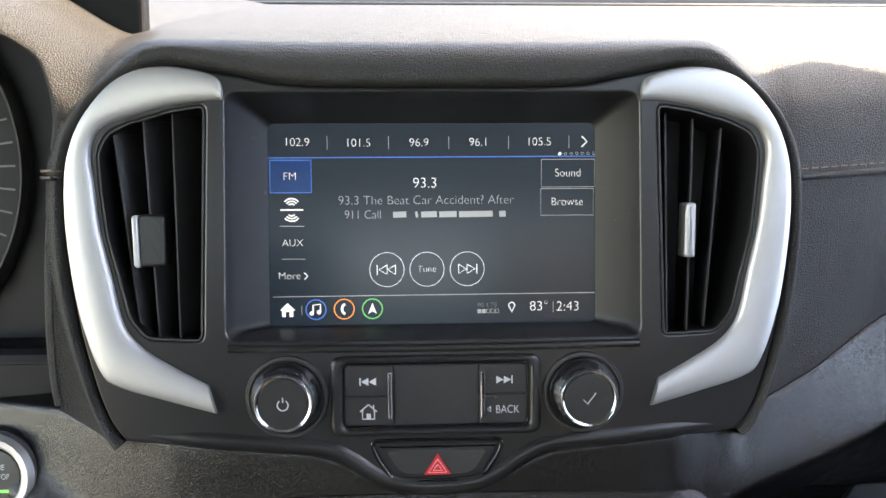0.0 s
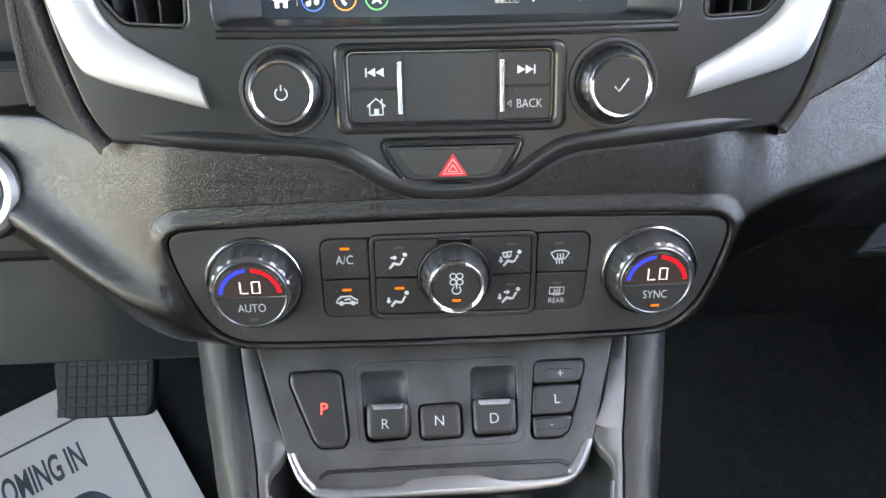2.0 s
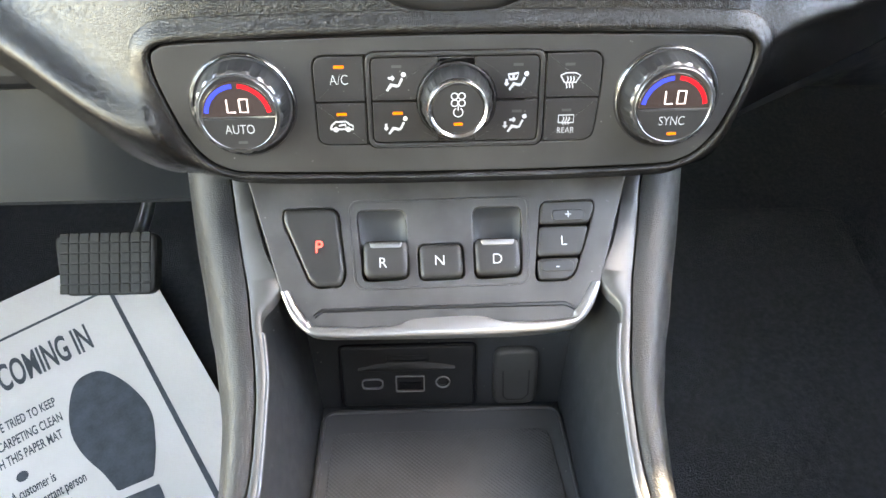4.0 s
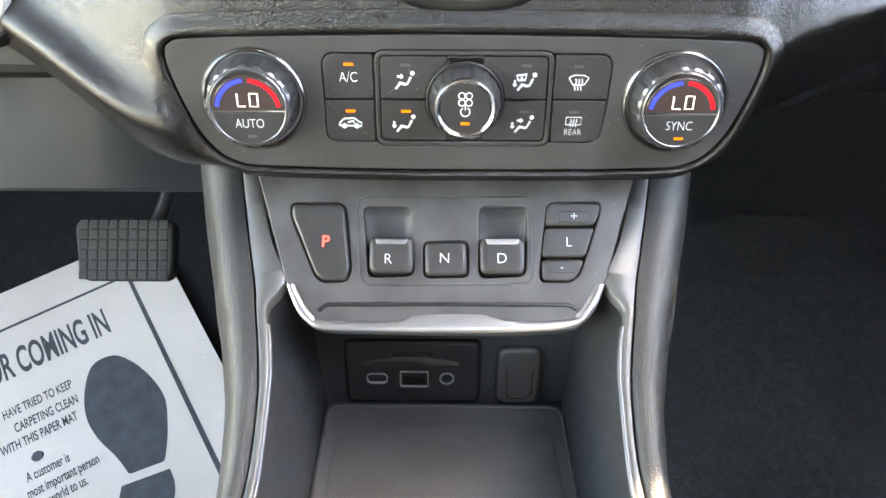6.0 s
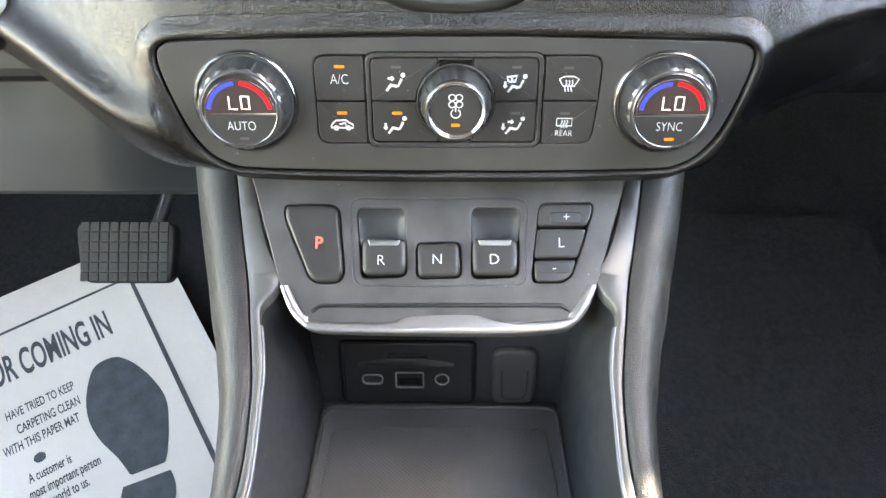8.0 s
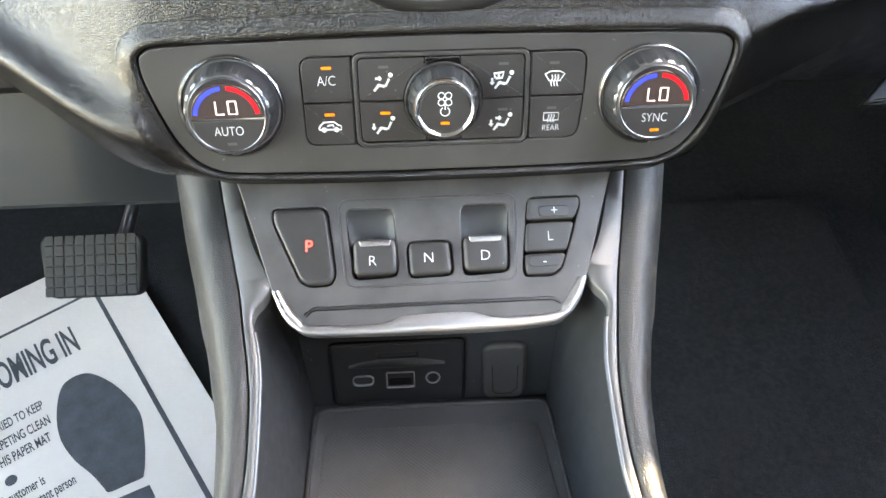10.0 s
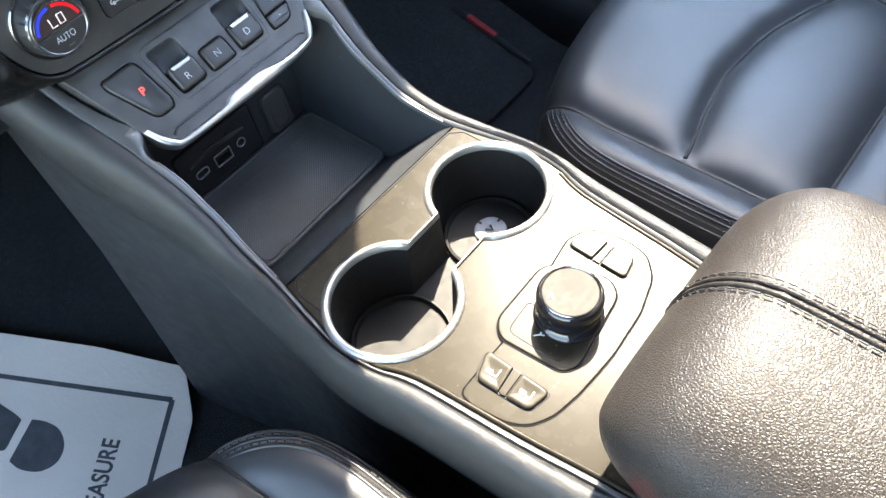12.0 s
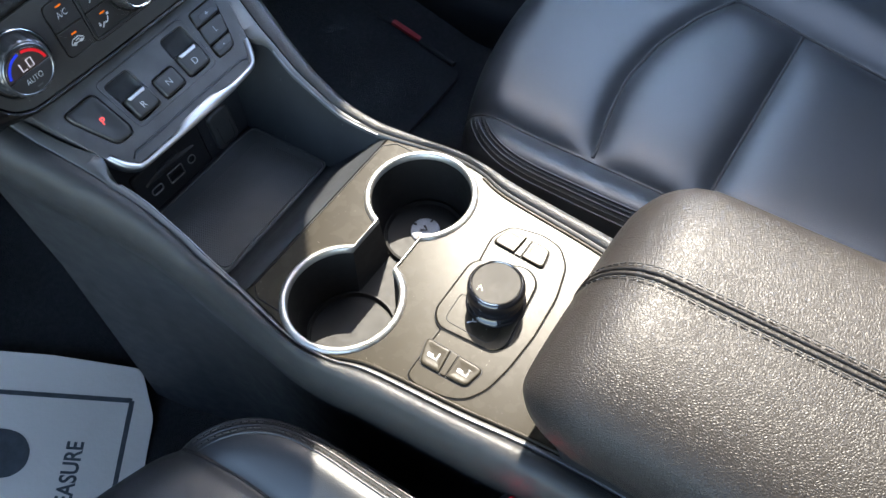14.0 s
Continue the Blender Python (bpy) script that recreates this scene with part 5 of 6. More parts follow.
po, pi = smooth_loop(outer, 6, False), smooth_loop(inner, 6, False)
bm = bmesh.new()
loops = []
for w, n in ((-.08, -.012), (-.03, -.004), (0, .0008), (.12, .0020), (.4, .0024), (.8, .0018), (1, .0008), (1, -.002)):
    loops.append([(a.x + (b.x - a.x) * w, a.y + (b.y - a.y) * w, n) for a, b in zip(po, pi)])
loft(bm, [list(r) for r in zip(*loops)], closed=False, cap0=True, cap1=True)
bmesh.ops.recalc_face_normals(bm, faces=bm.faces)
part("chrome_lip", bm, LIP, shift, "bright chrome lip", smooth=50)
bm = bmesh.new()
tube(bm, [(x, y, .0002) for x, y in ((-0.0722, -0.0286), (-0.0680, -0.0254), (-0.0043, -0.0249), (0.0549, -0.0248), (0.0592, -0.0271))], .0010, 6)
part("ledge_bead", bm, PLASTIC, shift, "", smooth=60)
button = thing("park_button", "tall black park button with a red lit letter", "button", SHIFT, "gear buttons")
bm = bmesh.new()
cushion(bm, inset(rounded(P_KEY, .006, 7), .0007), -.012, .0020, .0030, .0008)
cap = part("key", bm, KEY_PLASTIC, button, smooth=40)
lettering("P", *(-0.0695, 0.0067), .0086, .0021, LAMP_RED, cap, bold=.00008)
for txt, slot, at in (("R", R_SLOT, (-0.0365, -0.0025)), ("D", D_SLOT, (0.0210, -0.0018))):
    button = thing("gear_toggle", "black gear toggle with a bright chrome edge", "button", SHIFT, "gear buttons")
    x0, x1 = slot[0][0] + .0022, slot[1][0] - .0012
    y0 = slot[2][1] + .0012
    x0, x1 = slot[3][0] + .0008, slot[2][0] - .0008
    bm = bmesh.new()
    cushion(bm, rounded([(x0, y0 - .0004), (x1, y0 - .0004), (x1 + .0002, y0 + .0186), (x0 - .0002, y0 + .0186)], .0040, 7), -.010, .0036, .0028)
    cap = part("key", bm, KEY_PLASTIC, button, smooth=35)
    bm = bmesh.new()
    slab(bm, rounded([(x0 + .0036, y0 + .0146), (x1 - .0036, y0 + .0146), (x1 - .0026, y0 + .0176), (x0 + .0026, y0 + .0176)], .0008, 4), .0010, .0044, .0006)
    part("chrome_edge", bm, LIP, button, "bright finger edge")
    lettering(txt, at[0] - (.0006 if txt == "R" else 0), at[1], .0076, .0039, LEGEND, cap, bold=-.00010)
button = thing("neutral_button", "square black neutral button", "button", SHIFT, "gear buttons")
bm = bmesh.new()
cushion(bm, inset(rounded(N_SLOT, .0042, 7), .0009), -.010, .0030, .0026)
cap = part("key", bm, KEY_PLASTIC, button, smooth=35)
lettering("N", *(-0.0082, -0.0018), .0076, .0031, LEGEND, cap, bold=-.00010)
button = thing("manual_gear_buttons", "stack of black plus, L and minus gear buttons", "button", SHIFT, "gear buttons")
cuts = [[(0.0454, 0.0282), (0.0720, 0.0285), (0.0722, 0.0237), (0.0693, 0.0164), (0.0437, 0.0161)], [(0.0437, 0.0149), (0.0690, 0.0152), (0.0642, -0.0002), (0.0417, -0.0006)], [(0.0417, -0.0017), (0.0636, -0.0014), (0.0605, -0.0097), (0.0563, -0.0126), (0.0421, -0.0126)]]
for pts, txt, at in zip(cuts, ("+", "L", "-"), ((0.0585, 0.0206), (0.0556, 0.0072), (0.0518, -0.0056))):
    bm = bmesh.new()
    cushion(bm, rounded(pts, .0026), -.010, .0020, .0016)
    cap = part("key", bm, KEY_PLASTIC, button, smooth=40)
    if txt != "L":
        bm = bmesh.new()
        slab(bm, rect(at[0] - .0085, at[1] - .0030, at[0] + .0085, at[1] + .0030, .0028), .001, .0024, .0006)
        part("finger_pad", bm, PLASTIC, cap)
    lettering(txt, at[0], at[1], .0072, .0027 if txt != "L" else .0021, LEGEND, cap, bold=-.00008)

# ---- centre console ----
RAIL = [  # y, z, inner edge, seam, outer edge (from the middle line)
    (.420, .592, .110, .1190, .138), (.3726, .547, .0995, .1094, .1280), (.345, .5295, .0905, .1029, .1202), (.3290, .5197, .0820, .0988, .1162), (.3215, .5152, .0842, .0972, .1140), (.3165, .5122, .0888, .0963, .1122), (.3110, .5088, .0900, .0955, .1108), (.300, .5020, .0875, .0935, .1085),
    (.2870, .4938, .0856, .0915, .1058), (.2758, .4868, .0855, .0905, .1040), (.253, .4735, .0858, .0905, .1030), (.236, .4640, .0870, .0922, .1035), (.21, .4578, .090, .0938, .1048), (.19, .4562, .0925, .0965, .107),
    (.16, .4556, .0985, .1020, .110), (.13, .4556, .1035, .1065, .1135), (.10, .4556, .1015, .1045, .1125), (.07, .4556, .0925, .0965, .1085), (0, .4556, .0855, .0900, .103), (-.08, .4556, .0765, .0810, .098), (-.20, .4556, .074, .079, .096), (-.50, .4556, .074, .079, .096)]


def dense(rows, n=6):
    out = []
    for i in range(len(rows) - 1):
        p = [rows[min(max(j, 0), len(rows) - 1)] for j in (i - 1, i, i + 1, i + 2)]
        for s in range(n):
            t = s / n
            out.append(tuple(.5 * (2 * b + (c - a) * t + (2 * a - 5 * b + 4 * c - d) * t * t + (3 * b - a - 3 * c + d) * t ** 3) for a, b, c, d in zip(*p)))
    out.append(rows[-1])
    return out


RAILS = dense(RAIL)
console = thing("centre_console", "black centre console between the seats with satin rails", "console")
for s in (-1, 1):
    bm = bmesh.new()
    loops = []
    for y, z, a, b, c in RAILS:
        loops.append([(XC + s * d, y, z + h) for d, h in ((b, -.004), (b + .0006, 0), (b + (c - b) * .35, .0022), (b + (c - b) * .75, .0014), (c, -.0030), (c + .0040, -.012), (c + .0062, -.028), (c + .0052, -.048), (c + .0005, -.060))])
    loft(bm, loops, closed=False)
    if s < 0:
        bmesh.ops.reverse_faces(bm, faces=bm.faces)
    part("side_skin", bm, CONSOLE_SKIN, console, "grained soft side rail", smooth=60)
    bm = bmesh.new()
    loops = []
    for y, z, a, b, c in RAILS:
        loops.append([(XC + s * d, y, h) for d, h in ((c + .002, z - .057), (c - .002, z - .066), (c - .006, .36), (c - .004, .28), (c + .002, .06))])
    loft(bm, loops, closed=False)
    if s < 0:
        bmesh.ops.reverse_faces(bm, faces=bm.faces)
    part("side_panel", bm, PLASTIC_MATTE, console, "matte black lower side panel", smooth=60)
    bm = bmesh.new()
    loops = []
    for y, z, a, b, c in RAILS:
        loops.append([(XC + s * d, y, z + h) for d, h in ((a, -.006), (a, -.0012), (a + .0008, .0002), (b - .0012, .0006), (b - .0004, -.0004), (b - .0004, -.005))])
    loft(bm, loops, closed=False)
    if s < 0:
        bmesh.ops.reverse_faces(bm, faces=bm.faces)
    part("satin_rail", bm, material("satin_rail", (.058, .058, .058), .38, metal=0, grain=3000, bump=.00003, vary=.15, vary_scale=14), console, "satin grey inner rail", smooth=60)
    # the rail's highlight, added as a satin bead along the tray
    bm = bmesh.new()
    tube(bm, [(XC + s * a, y, z - .0010) for y, z, a, b, c in RAILS if .20 < y < .306], .0012, 8)
    part("edge_highlight", bm, EDGE, console, "highlight along the tray edge, added as a thin satin bead", smooth=60)

# storage tray under the selector
tray = thing("storage_tray", "open black storage tray with a ribbed rubber floor", "tray")
bm = bmesh.new()
for s in (-1, 1):
    top = [(XC + s * (a + .0005), y, z - .003) for y, z, a, b, c in RAILS if .188 < y < .323]
    top = [(XC + s * .0845, .375, .508), (XC + s * .0845, .345, .508)] + top
    k = len(top)
    mid, low = [], []
    for i, p in enumerate(top):
        f = i / (k - 1)
        y = .357 + (.250 - .357) * f
        mid.append((XC + s * (.0785 + .002 * f), p[1] * .5 + y * .5, max(.405, .43 + (p[2] - .43) * .5 - .01)))
        low.append((XC + s * .0735, y, .399))
    loft(bm, [top, mid, low], closed=False)
wall = [(-.092, .505), (.0765, .505), (.0765, .390), (-.092, .390)]
bm.faces.new([bm.verts.new((x, .3545 + .087 * (z - .39), z)) for x, z in wall])
bm.faces.new([bm.verts.new(p) for p in ((-.092, .36, .399), (.0765, .36, .399), (.0765, .245, .399), (-.092, .245, .399))])
loft(bm, [[(XC + f * .0925, .1915, .4545) for f in (-1, -.5, 0, .5, 1)], [(XC + f * .090, .2000, .4500) for f in (-1, -.5, 0, .5, 1)], [(XC + f * .080, .235, .415) for f in (-1, -.5, 0, .5, 1)], [(XC + f * .0755, .2480, .402) for f in (-1, -.5, 0, .5, 1)], [(XC + f * .075, .254, .399) for f in (-1, -.5, 0, .5, 1)]], closed=False)
part("tub", bm, TUB, tray, "satin black tub", smooth=50)
bm = bmesh.new()
fl = rounded([(-.0730, .3330), (.0560, .3330), (.0605, .2590), (-.0745, .2550)], .008, 6)
slab(bm, fl, .398, .4004, .0004)
MESH = material("ribbed_rubber", (.070, .071, .072), .50, specular=.18, vary=.2, vary_scale=20)
mn, ml = MESH.node_tree.nodes, MESH.node_tree.links
tcn = mn.new("ShaderNodeTexCoord")
mpn = mn.new("ShaderNodeMapping")
mpn.inputs["Rotation"].default_value = (0, 0, radians(45))
mpn.inputs["Scale"].default_value = (520, 520, 520)
ck = mn.new("ShaderNodeTexVoronoi")
ck.inputs["Scale"].default_value = 1.0
ck.inputs["Randomness"].default_value = 0.0
bpn = mn.new("ShaderNodeBump")
bpn.inputs["Distance"].default_value = .0005
ml.new(tcn.outputs["Object"], mpn.inputs["Vector"])
ml.new(mpn.outputs[0], ck.inputs["Vector"])
ml.new(ck.outputs["Distance"], bpn.inputs["Height"])
ml.new(bpn.outputs[0], mn["Principled BSDF"].inputs["Normal"])
part("floor_mat", bm, MESH, tray, "dotted rubber tray floor")
bm = bmesh.new()
tube(bm, [(p.x, p.y, .4020) for p in inset(rounded([(-.0795, .3480), (.0650, .3480), (.0665, .2545), (-.0805, .2505)], .010, 6), 0)], .0016, 6, closed=True)
part("tray_bead", bm, TRAY, tray, "", smooth=60)
bm = bmesh.new()
a = rounded([(-.0795, .3480), (.0650, .3480), (.0665, .2545), (-.0805, .2505)], .010, 6)
loft(bm, [[(p.x, p.y, .4025) for p in a], [(p.x, p.y, .3995) for p in fl]])
part("tray_slope", bm, TRAY, tray, "", smooth=50)

ports = thing("port_panel", "black panel with USB, audio and card sockets", "socket panel", PORTS)
bm = bmesh.new()
body = rect(-.0672, -.0190, .0125, .0262, .003)
slots = [rect(*(-0.0553, -0.0049), *(-0.0434, 0.0023), .0034), rect(*(-0.0343, -0.0071), *(-0.0186, 0.0037), .0012), circle(*(-0.0064, -0.0011), .0028, 20), rect(*(-0.0403, 0.0152), *(-0.0158, 0.0190), .0006)]
plate(bm, body, slots, -.004, .0016, .0012, depth=-.006)
part("fascia", bm, PLASTIC_MATTE, ports)
bm = bmesh.new()
tube(bm, [(p.x, p.y, .0006) for p in inset(body, -.0008)], .0011, 6, closed=True)
part("gap_bead", bm, PLASTIC_DARK, ports, "", smooth=60)
for nm, pts in (("usb_c_rim", rect(*(-0.0561, -0.0054), *(-0.0427, 0.0028), .0040)), ("usb_rim", rect(*(-0.0354, -0.0080), *(-0.0175, 0.0046), .0016)), ("audio_rim", circle(*(-0.0064, -0.0011), .0046, 28))):
    bm = bmesh.new()
    plate(bm, pts, [inset(pts, .0009)], .0008, .0024, .0003)
    part(nm, bm, SOCKET_RIM, ports, "bright socket rim")
bm = bmesh.new()
slab(bm, inset(body, .004), -.0062, -.0050, .0002)
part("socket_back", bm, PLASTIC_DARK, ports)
a, b = (-0.0332, -0.0062), (-0.0197, -0.0012)
bm = bmesh.new()
slab(bm, rect(a[0], a[1], b[0], b[1] - .0006, .0004), -.006, .0012, .0002)
part("usb_tongue", bm, PLASTIC_DARK, ports)
bm = bmesh.new()
loft(bm, [[(x, y, n) for x, y in ((-0.0576, 0.0111), (-0.0464, 0.0138), (-0.0284, 0.0147), (-0.0101, 0.0139), (0.0009, 0.0113))] for n in (.0016,)] + [[(x, y, .0030) for x, y in ((-0.0577, 0.0098), (-0.0465, 0.0103), (-0.0285, 0.0103), (-0.0101, 0.0104), (0.0010, 0.0100))], [(x, y, .0016) for x, y in ((-0.0535, 0.0089), (-0.0432, 0.0081), (-0.0286, 0.0077), (-0.0136, 0.0082), (-0.0032, 0.0091))]], closed=False)
part("card_scoop", bm, PLASTIC_MATTE, ports, "", smooth=50)
cover = thing("outlet_cover", "black rounded flap over a power outlet", "outlet cover", PORTS)
a, b = (0.0240, -0.0193), (0.0514, 0.0238)
bm = bmesh.new()
slab(bm, rect(a[0], a[1], b[0], b[1], .0085, 9), -.002, .0045, .0034, 5)
part("flap", bm, material("outlet_rubber", (.034, .034, .034), .5, grain=1800, bump=.00006, vary=.15, vary_scale=30), cover)
bm = bmesh.new()
tube(bm, [(a[0] + .006, b[1] - .016, .0042), (a[0] + .0065, a[1] + .008, .0042), (a[0] + .009, a[1] + .005, .0042), (b[0] - .009, a[1] + .005, .0042), (b[0] - .0055, a[1] + .009, .0042), (b[0] - .0055, b[1] - .016, .0042)], .0006, 6)
part("finger_rib", bm, RUBBER, cover, "", smooth=60)

# ---- cup holder deck ----
deck = thing("console_deck", "sunlit taupe-grey console deck with two joined cup holders", "console deck", DECK_M)
CL, CR, RL, RR = Vector((-.0643, .1240)), Vector((.0487, .1300)), .0440, .0430


DISC = CR + Vector((.0025, .0015))


def cup_outline(grow, neck):
    """Two round cups joined by a neck."""
    pts = []
    for c, r, s in ((CR, RR + grow, 1), (CL, RL + grow, -1)):
        h = neck
        y0, y1 = .1052 - grow * .2, .1442 + grow * .2
        a0 = math.asin(max(-1, min(1, (y0 - c.y) / r)))
        a1 = math.asin(max(-1, min(1, (y1 - c.y) / r)))
        if s > 0:
            start, end = math.pi - a0, math.pi - a1
            start, end = -(math.pi - abs(start)) if start > 0 else start, end
            begin = math.pi + abs(a0) - 2 * math.pi
            for k in range(37):
                a = begin + (math.pi - a1 - begin) * k / 36
                pts.append(Vector((c.x + r * math.cos(a), c.y + r * math.sin(a))))
        else:
            for k in range(37):
                a = a1 + (2 * math.pi + a0 - a1) * k / 36
                pts.append(Vector((c.x + r * math.cos(a), c.y + r * math.sin(a))))
    return pts


edge = []
for y, z, a, b, c in RAILS:
    if -.30 < y < .1905:
        edge.append((XC + a - .0006, y))
edge = edge + [(2 * XC - x, y) for x, y in edge[::-1]]
corner = [(edge[0][0] - .006, .1905)]
bm = bmesh.new()
plate(bm, [Vector(p) for p in edge], [cup_outline(.0022, 0)], -.010, .0004, .0010, depth=-.012)
part("top_plate", bm, DECK, deck, "taupe-grey satin plate speckled with dust")
bm = bmesh.new()
fy, fr = .1905, max(p[0] for p in edge if p[1] > .17)
tube(bm, [(2 * XC - fr + .004, .155, .0004), (2 * XC - fr + .004, .180, .0004), (2 * XC - fr + .012, .1890, .0004), (fr - .012, .1890, .0004), (fr - .004, .180, .0004), (fr - .004, .155, .0004)], .0007, 6)
part("front_seam", bm, PLASTIC_DARK, deck, "dark seam round the front of the deck", smooth=60)
for s in (-1, 1):
    bm = bmesh.new()
    strip = [(XC + s * (a - .0022), y) for y, z, a, b, c in RAILS if -.30 < y < .10]
    tube(bm, [(x, y, .0002) for x, y in strip], .0016, 8)
    part("border_strip", bm, DECK, deck, "satin border strip", smooth=60)
cups = thing("cup_holder", "double cup holder with satin chrome rims and deep black wells", "cup holder", DECK_M)
bm = bmesh.new()
loops = []
for g, n in ((.0046, -.001), (.0046, .0005), (.0038, .0020), (.0022, .0030), (.0004, .0030), (-.0010, .0018), (-.0014, -.003)):
    loops.append([(p.x, p.y, n) for p in cup_outline(g, 0)])
loft(bm, loops)
part("rim", bm, CUP_RIM, cups, "satin chrome rim", smooth=60)
bm = bmesh.new()
loops = []
for g, n in ((-.0008, .000), (-.0012, -.010), (-.0030, -.035), (-.0042, -.051), (-.0065, -.055)):
    loops.append([(p.x, p.y, n) for p in cup_outline(g, 0)])
loft(bm, loops, cap1=True)
bmesh.ops.reverse_faces(bm, faces=bm.faces)
part("well", bm, WELL, cups, "satin black well", smooth=40)
for c, r in ((CL, RL), (CR, RR)):
    bm = bmesh.new()
    lathe(bm, [(r - .0065, -.0548), (r - .007, -.0510), (r - .009, -.0505), (r - .010, -.0545)], c.x, c.y, 48)
    part("well_ring", bm, WELL, cups, "", smooth=60)
bm = bmesh.new()
lathe(bm, [(.0130, -.0560), (.0130, -.0530), (.0120, -.0520), (.0050, -.0520), (.0046, -.0526), (0, -.0526)], DISC.x, DISC.y, 40)
part("drain_disc", bm, material("pale_disc", (.20, .21, .24), .5, vary=.15, vary_scale=120), cups, "pale round disc in the well floor")
icon(cups, [[DISC + Vector(p) for p in ln] for ln in ([(-.003, .003), (0, -.002), (.003, .003)], [(-.013, 0), (-.009, 0)], [(.009, 0), (.013, 0)], [(0, .009), (0, .013)], [(0, -.013), (0, -.009)])], .0020, -.0516, WELL, "disc_marks", "dark notches in the disc")

island = thing("drive_mode_panel", "rounded console panel with the drive dial and seat heater buttons", "control panel", DECK_M)
isl = [(-0.0567, 0.0458), (-0.0339, 0.0451), (0.0142, 0.0533), (0.0433, 0.0574), (0.0592, 0.0498), (0.0649, 0.0248), (0.0620, 0.0071), (0.0480, -0.0054), (0.0199, -0.0127), (-0.0171, -0.0147), (-0.0489, -0.0124), (-0.0706, -0.0081), (-0.0844, 0.0002), (-0.0907, 0.0124), (-0.0940, 0.0364), (-0.0912, 0.0456)]
isl = rounded(isl, .006, 5)
bm = bmesh.new()
slab(bm, isl, -.002, .0014, .0008)
part("plate", bm, DECK, island)
bm = bmesh.new()
tube(bm, [(p.x, p.y, .0005) for p in inset(isl, -.0005)], .0005, 5, closed=True)
part("gap_bead", bm, PLASTIC_DARK, island, "", smooth=60)
for quad, lit in (([(-0.0591, 0.0497), (-0.0598, 0.0014), (-0.0772, 0.0053), (-0.0792, 0.0432)], True), ([(0.0560, 0.0495), (0.0540, 0.0117), (0.0362, 0.0086), (0.0382, 0.0543)], False)):
    sw = thing("seat_heater_switch", "pair of grey seat heater and vent keys with lit symbols" if lit else "pair of sunlit grey seat heater and vent keys", "button", DECK_M, "seat comfort switches")
    qa, qb, qc, qd = [Vector(p) for p in quad]
    bm = bmesh.new()
    slab(bm, inset(rounded(quad, .0045, 6), -.0011), 0, .0017, .0005)
    part("frame", bm, PLASTIC_DARK, sw)
    for t0, t1, radii, nm in ((0, .425, (.0045, .0006, .0006, .0045), "key"), (.445, .555, (.0004,) * 4, "lamp_strip"), (.575, 1, (.0006, .0045, .0045, .0006), "key")):
        pts = [qa.lerp(qb, t0), qa.lerp(qb, t1), qd.lerp(qc, t1), qd.lerp(qc, t0)]
        bm = bmesh.new()
        cushion(bm, rounded_each(pts, radii), .001, .0036 if nm == "key" else .0028, .0014 if nm == "key" else .0003, .0003 if nm == "key" else 0)
        cap = part(nm, bm, DECK, sw, "smooth grey key" if nm == "key" else "narrow lamp strip", smooth=40)
        mid = (pts[0] + pts[1] + pts[2] + pts[3]) / 4
        if nm == "key" and lit:
            # seen from the driver: the back of the seat, its cushion and three warm-air strokes
            ax, ay = (qb - qa).normalized(), (qa - qd).normalized()
            spot = lambda u, v: mid + ax * u + ay * v
            icon(cap, [[spot(.0042, .0034), spot(.0022, -.0022), spot(-.0016, -.0026)]] + [[spot(-.0044 + .0016 * k, -.0030), spot(-.0040 + .0016 * k, .0002)] for k in range(3)], .0010, .0040, LEGEND, "seat_mark", fills=[[spot(.0036, .0030), spot(.0048, .0032), spot(.0030, -.0030), spot(.0016, -.0026)]])
dial = thing("drive_dial", "black drive mode dial with a bright top rim", "knob", DECK_M)
bm = bmesh.new()
sq = rounded([(0.0162, 0.0582), (0.0314, 0.0182), (0.0233, 0.0051), (-0.0359, -0.0022), (-0.0444, 0.0044), (-0.0474, 0.0486), (-0.0374, 0.0579)], .010, 6)
slab(bm, sq, .001, .0030, .0009)
part("base_plate", bm, DECK, dial, "")
bm = bmesh.new()
tube(bm, [(p.x, p.y, .0015) for p in inset(sq, -.0006)], .0006, 5, closed=True)
part("gap_bead", bm, PLASTIC_DARK, dial, "", smooth=60)
bm = bmesh.new()
hill = rounded_each([(-.0405, .0475), (-.0405, .0080), (-.0150, .0090), (-.0150, .0490)], [.006, .006, .003, .003])
tube(bm, [(p.x, p.y, .0030) for p in hill], .00035, 5, closed=True)
part("key_gap", bm, PLASTIC_DARK, dial, "thin gap round the descent key", smooth=60)
dx, dy = -.0074, .0235
bm = bmesh.new()
lathe(bm, [(.0225, .002), (.0225, .0045), (.0212, .0062), (.0194, .0076), (.0190, .0105), (.0196, .0140), (.0208, .0180), (.0213, .0220), (.0210, .0255), (.0201, .0276), (.0190, .0284), (.0184, .0280)], dx, dy, 72)
part("grip", bm, GLOSS_BLACK, dial, "glossy black waisted grip", smooth=60)
bm = bmesh.new()
lathe(bm, [(.0188, .0278), (.0187, .0288), (.0183, .0291), (.0179, .0288), (.0178, .0278)], dx, dy, 80)
part("top_ring", bm, DARK_CHROME, dial, "thin dark chrome ring", smooth=60)
bm = bmesh.new()
lathe(bm, [(.0179, .027), (.0178, .0282), (.0172, .0284), (0, .0281)], dx, dy, 56)
part("cap", bm, DIAL_CAP, dial)
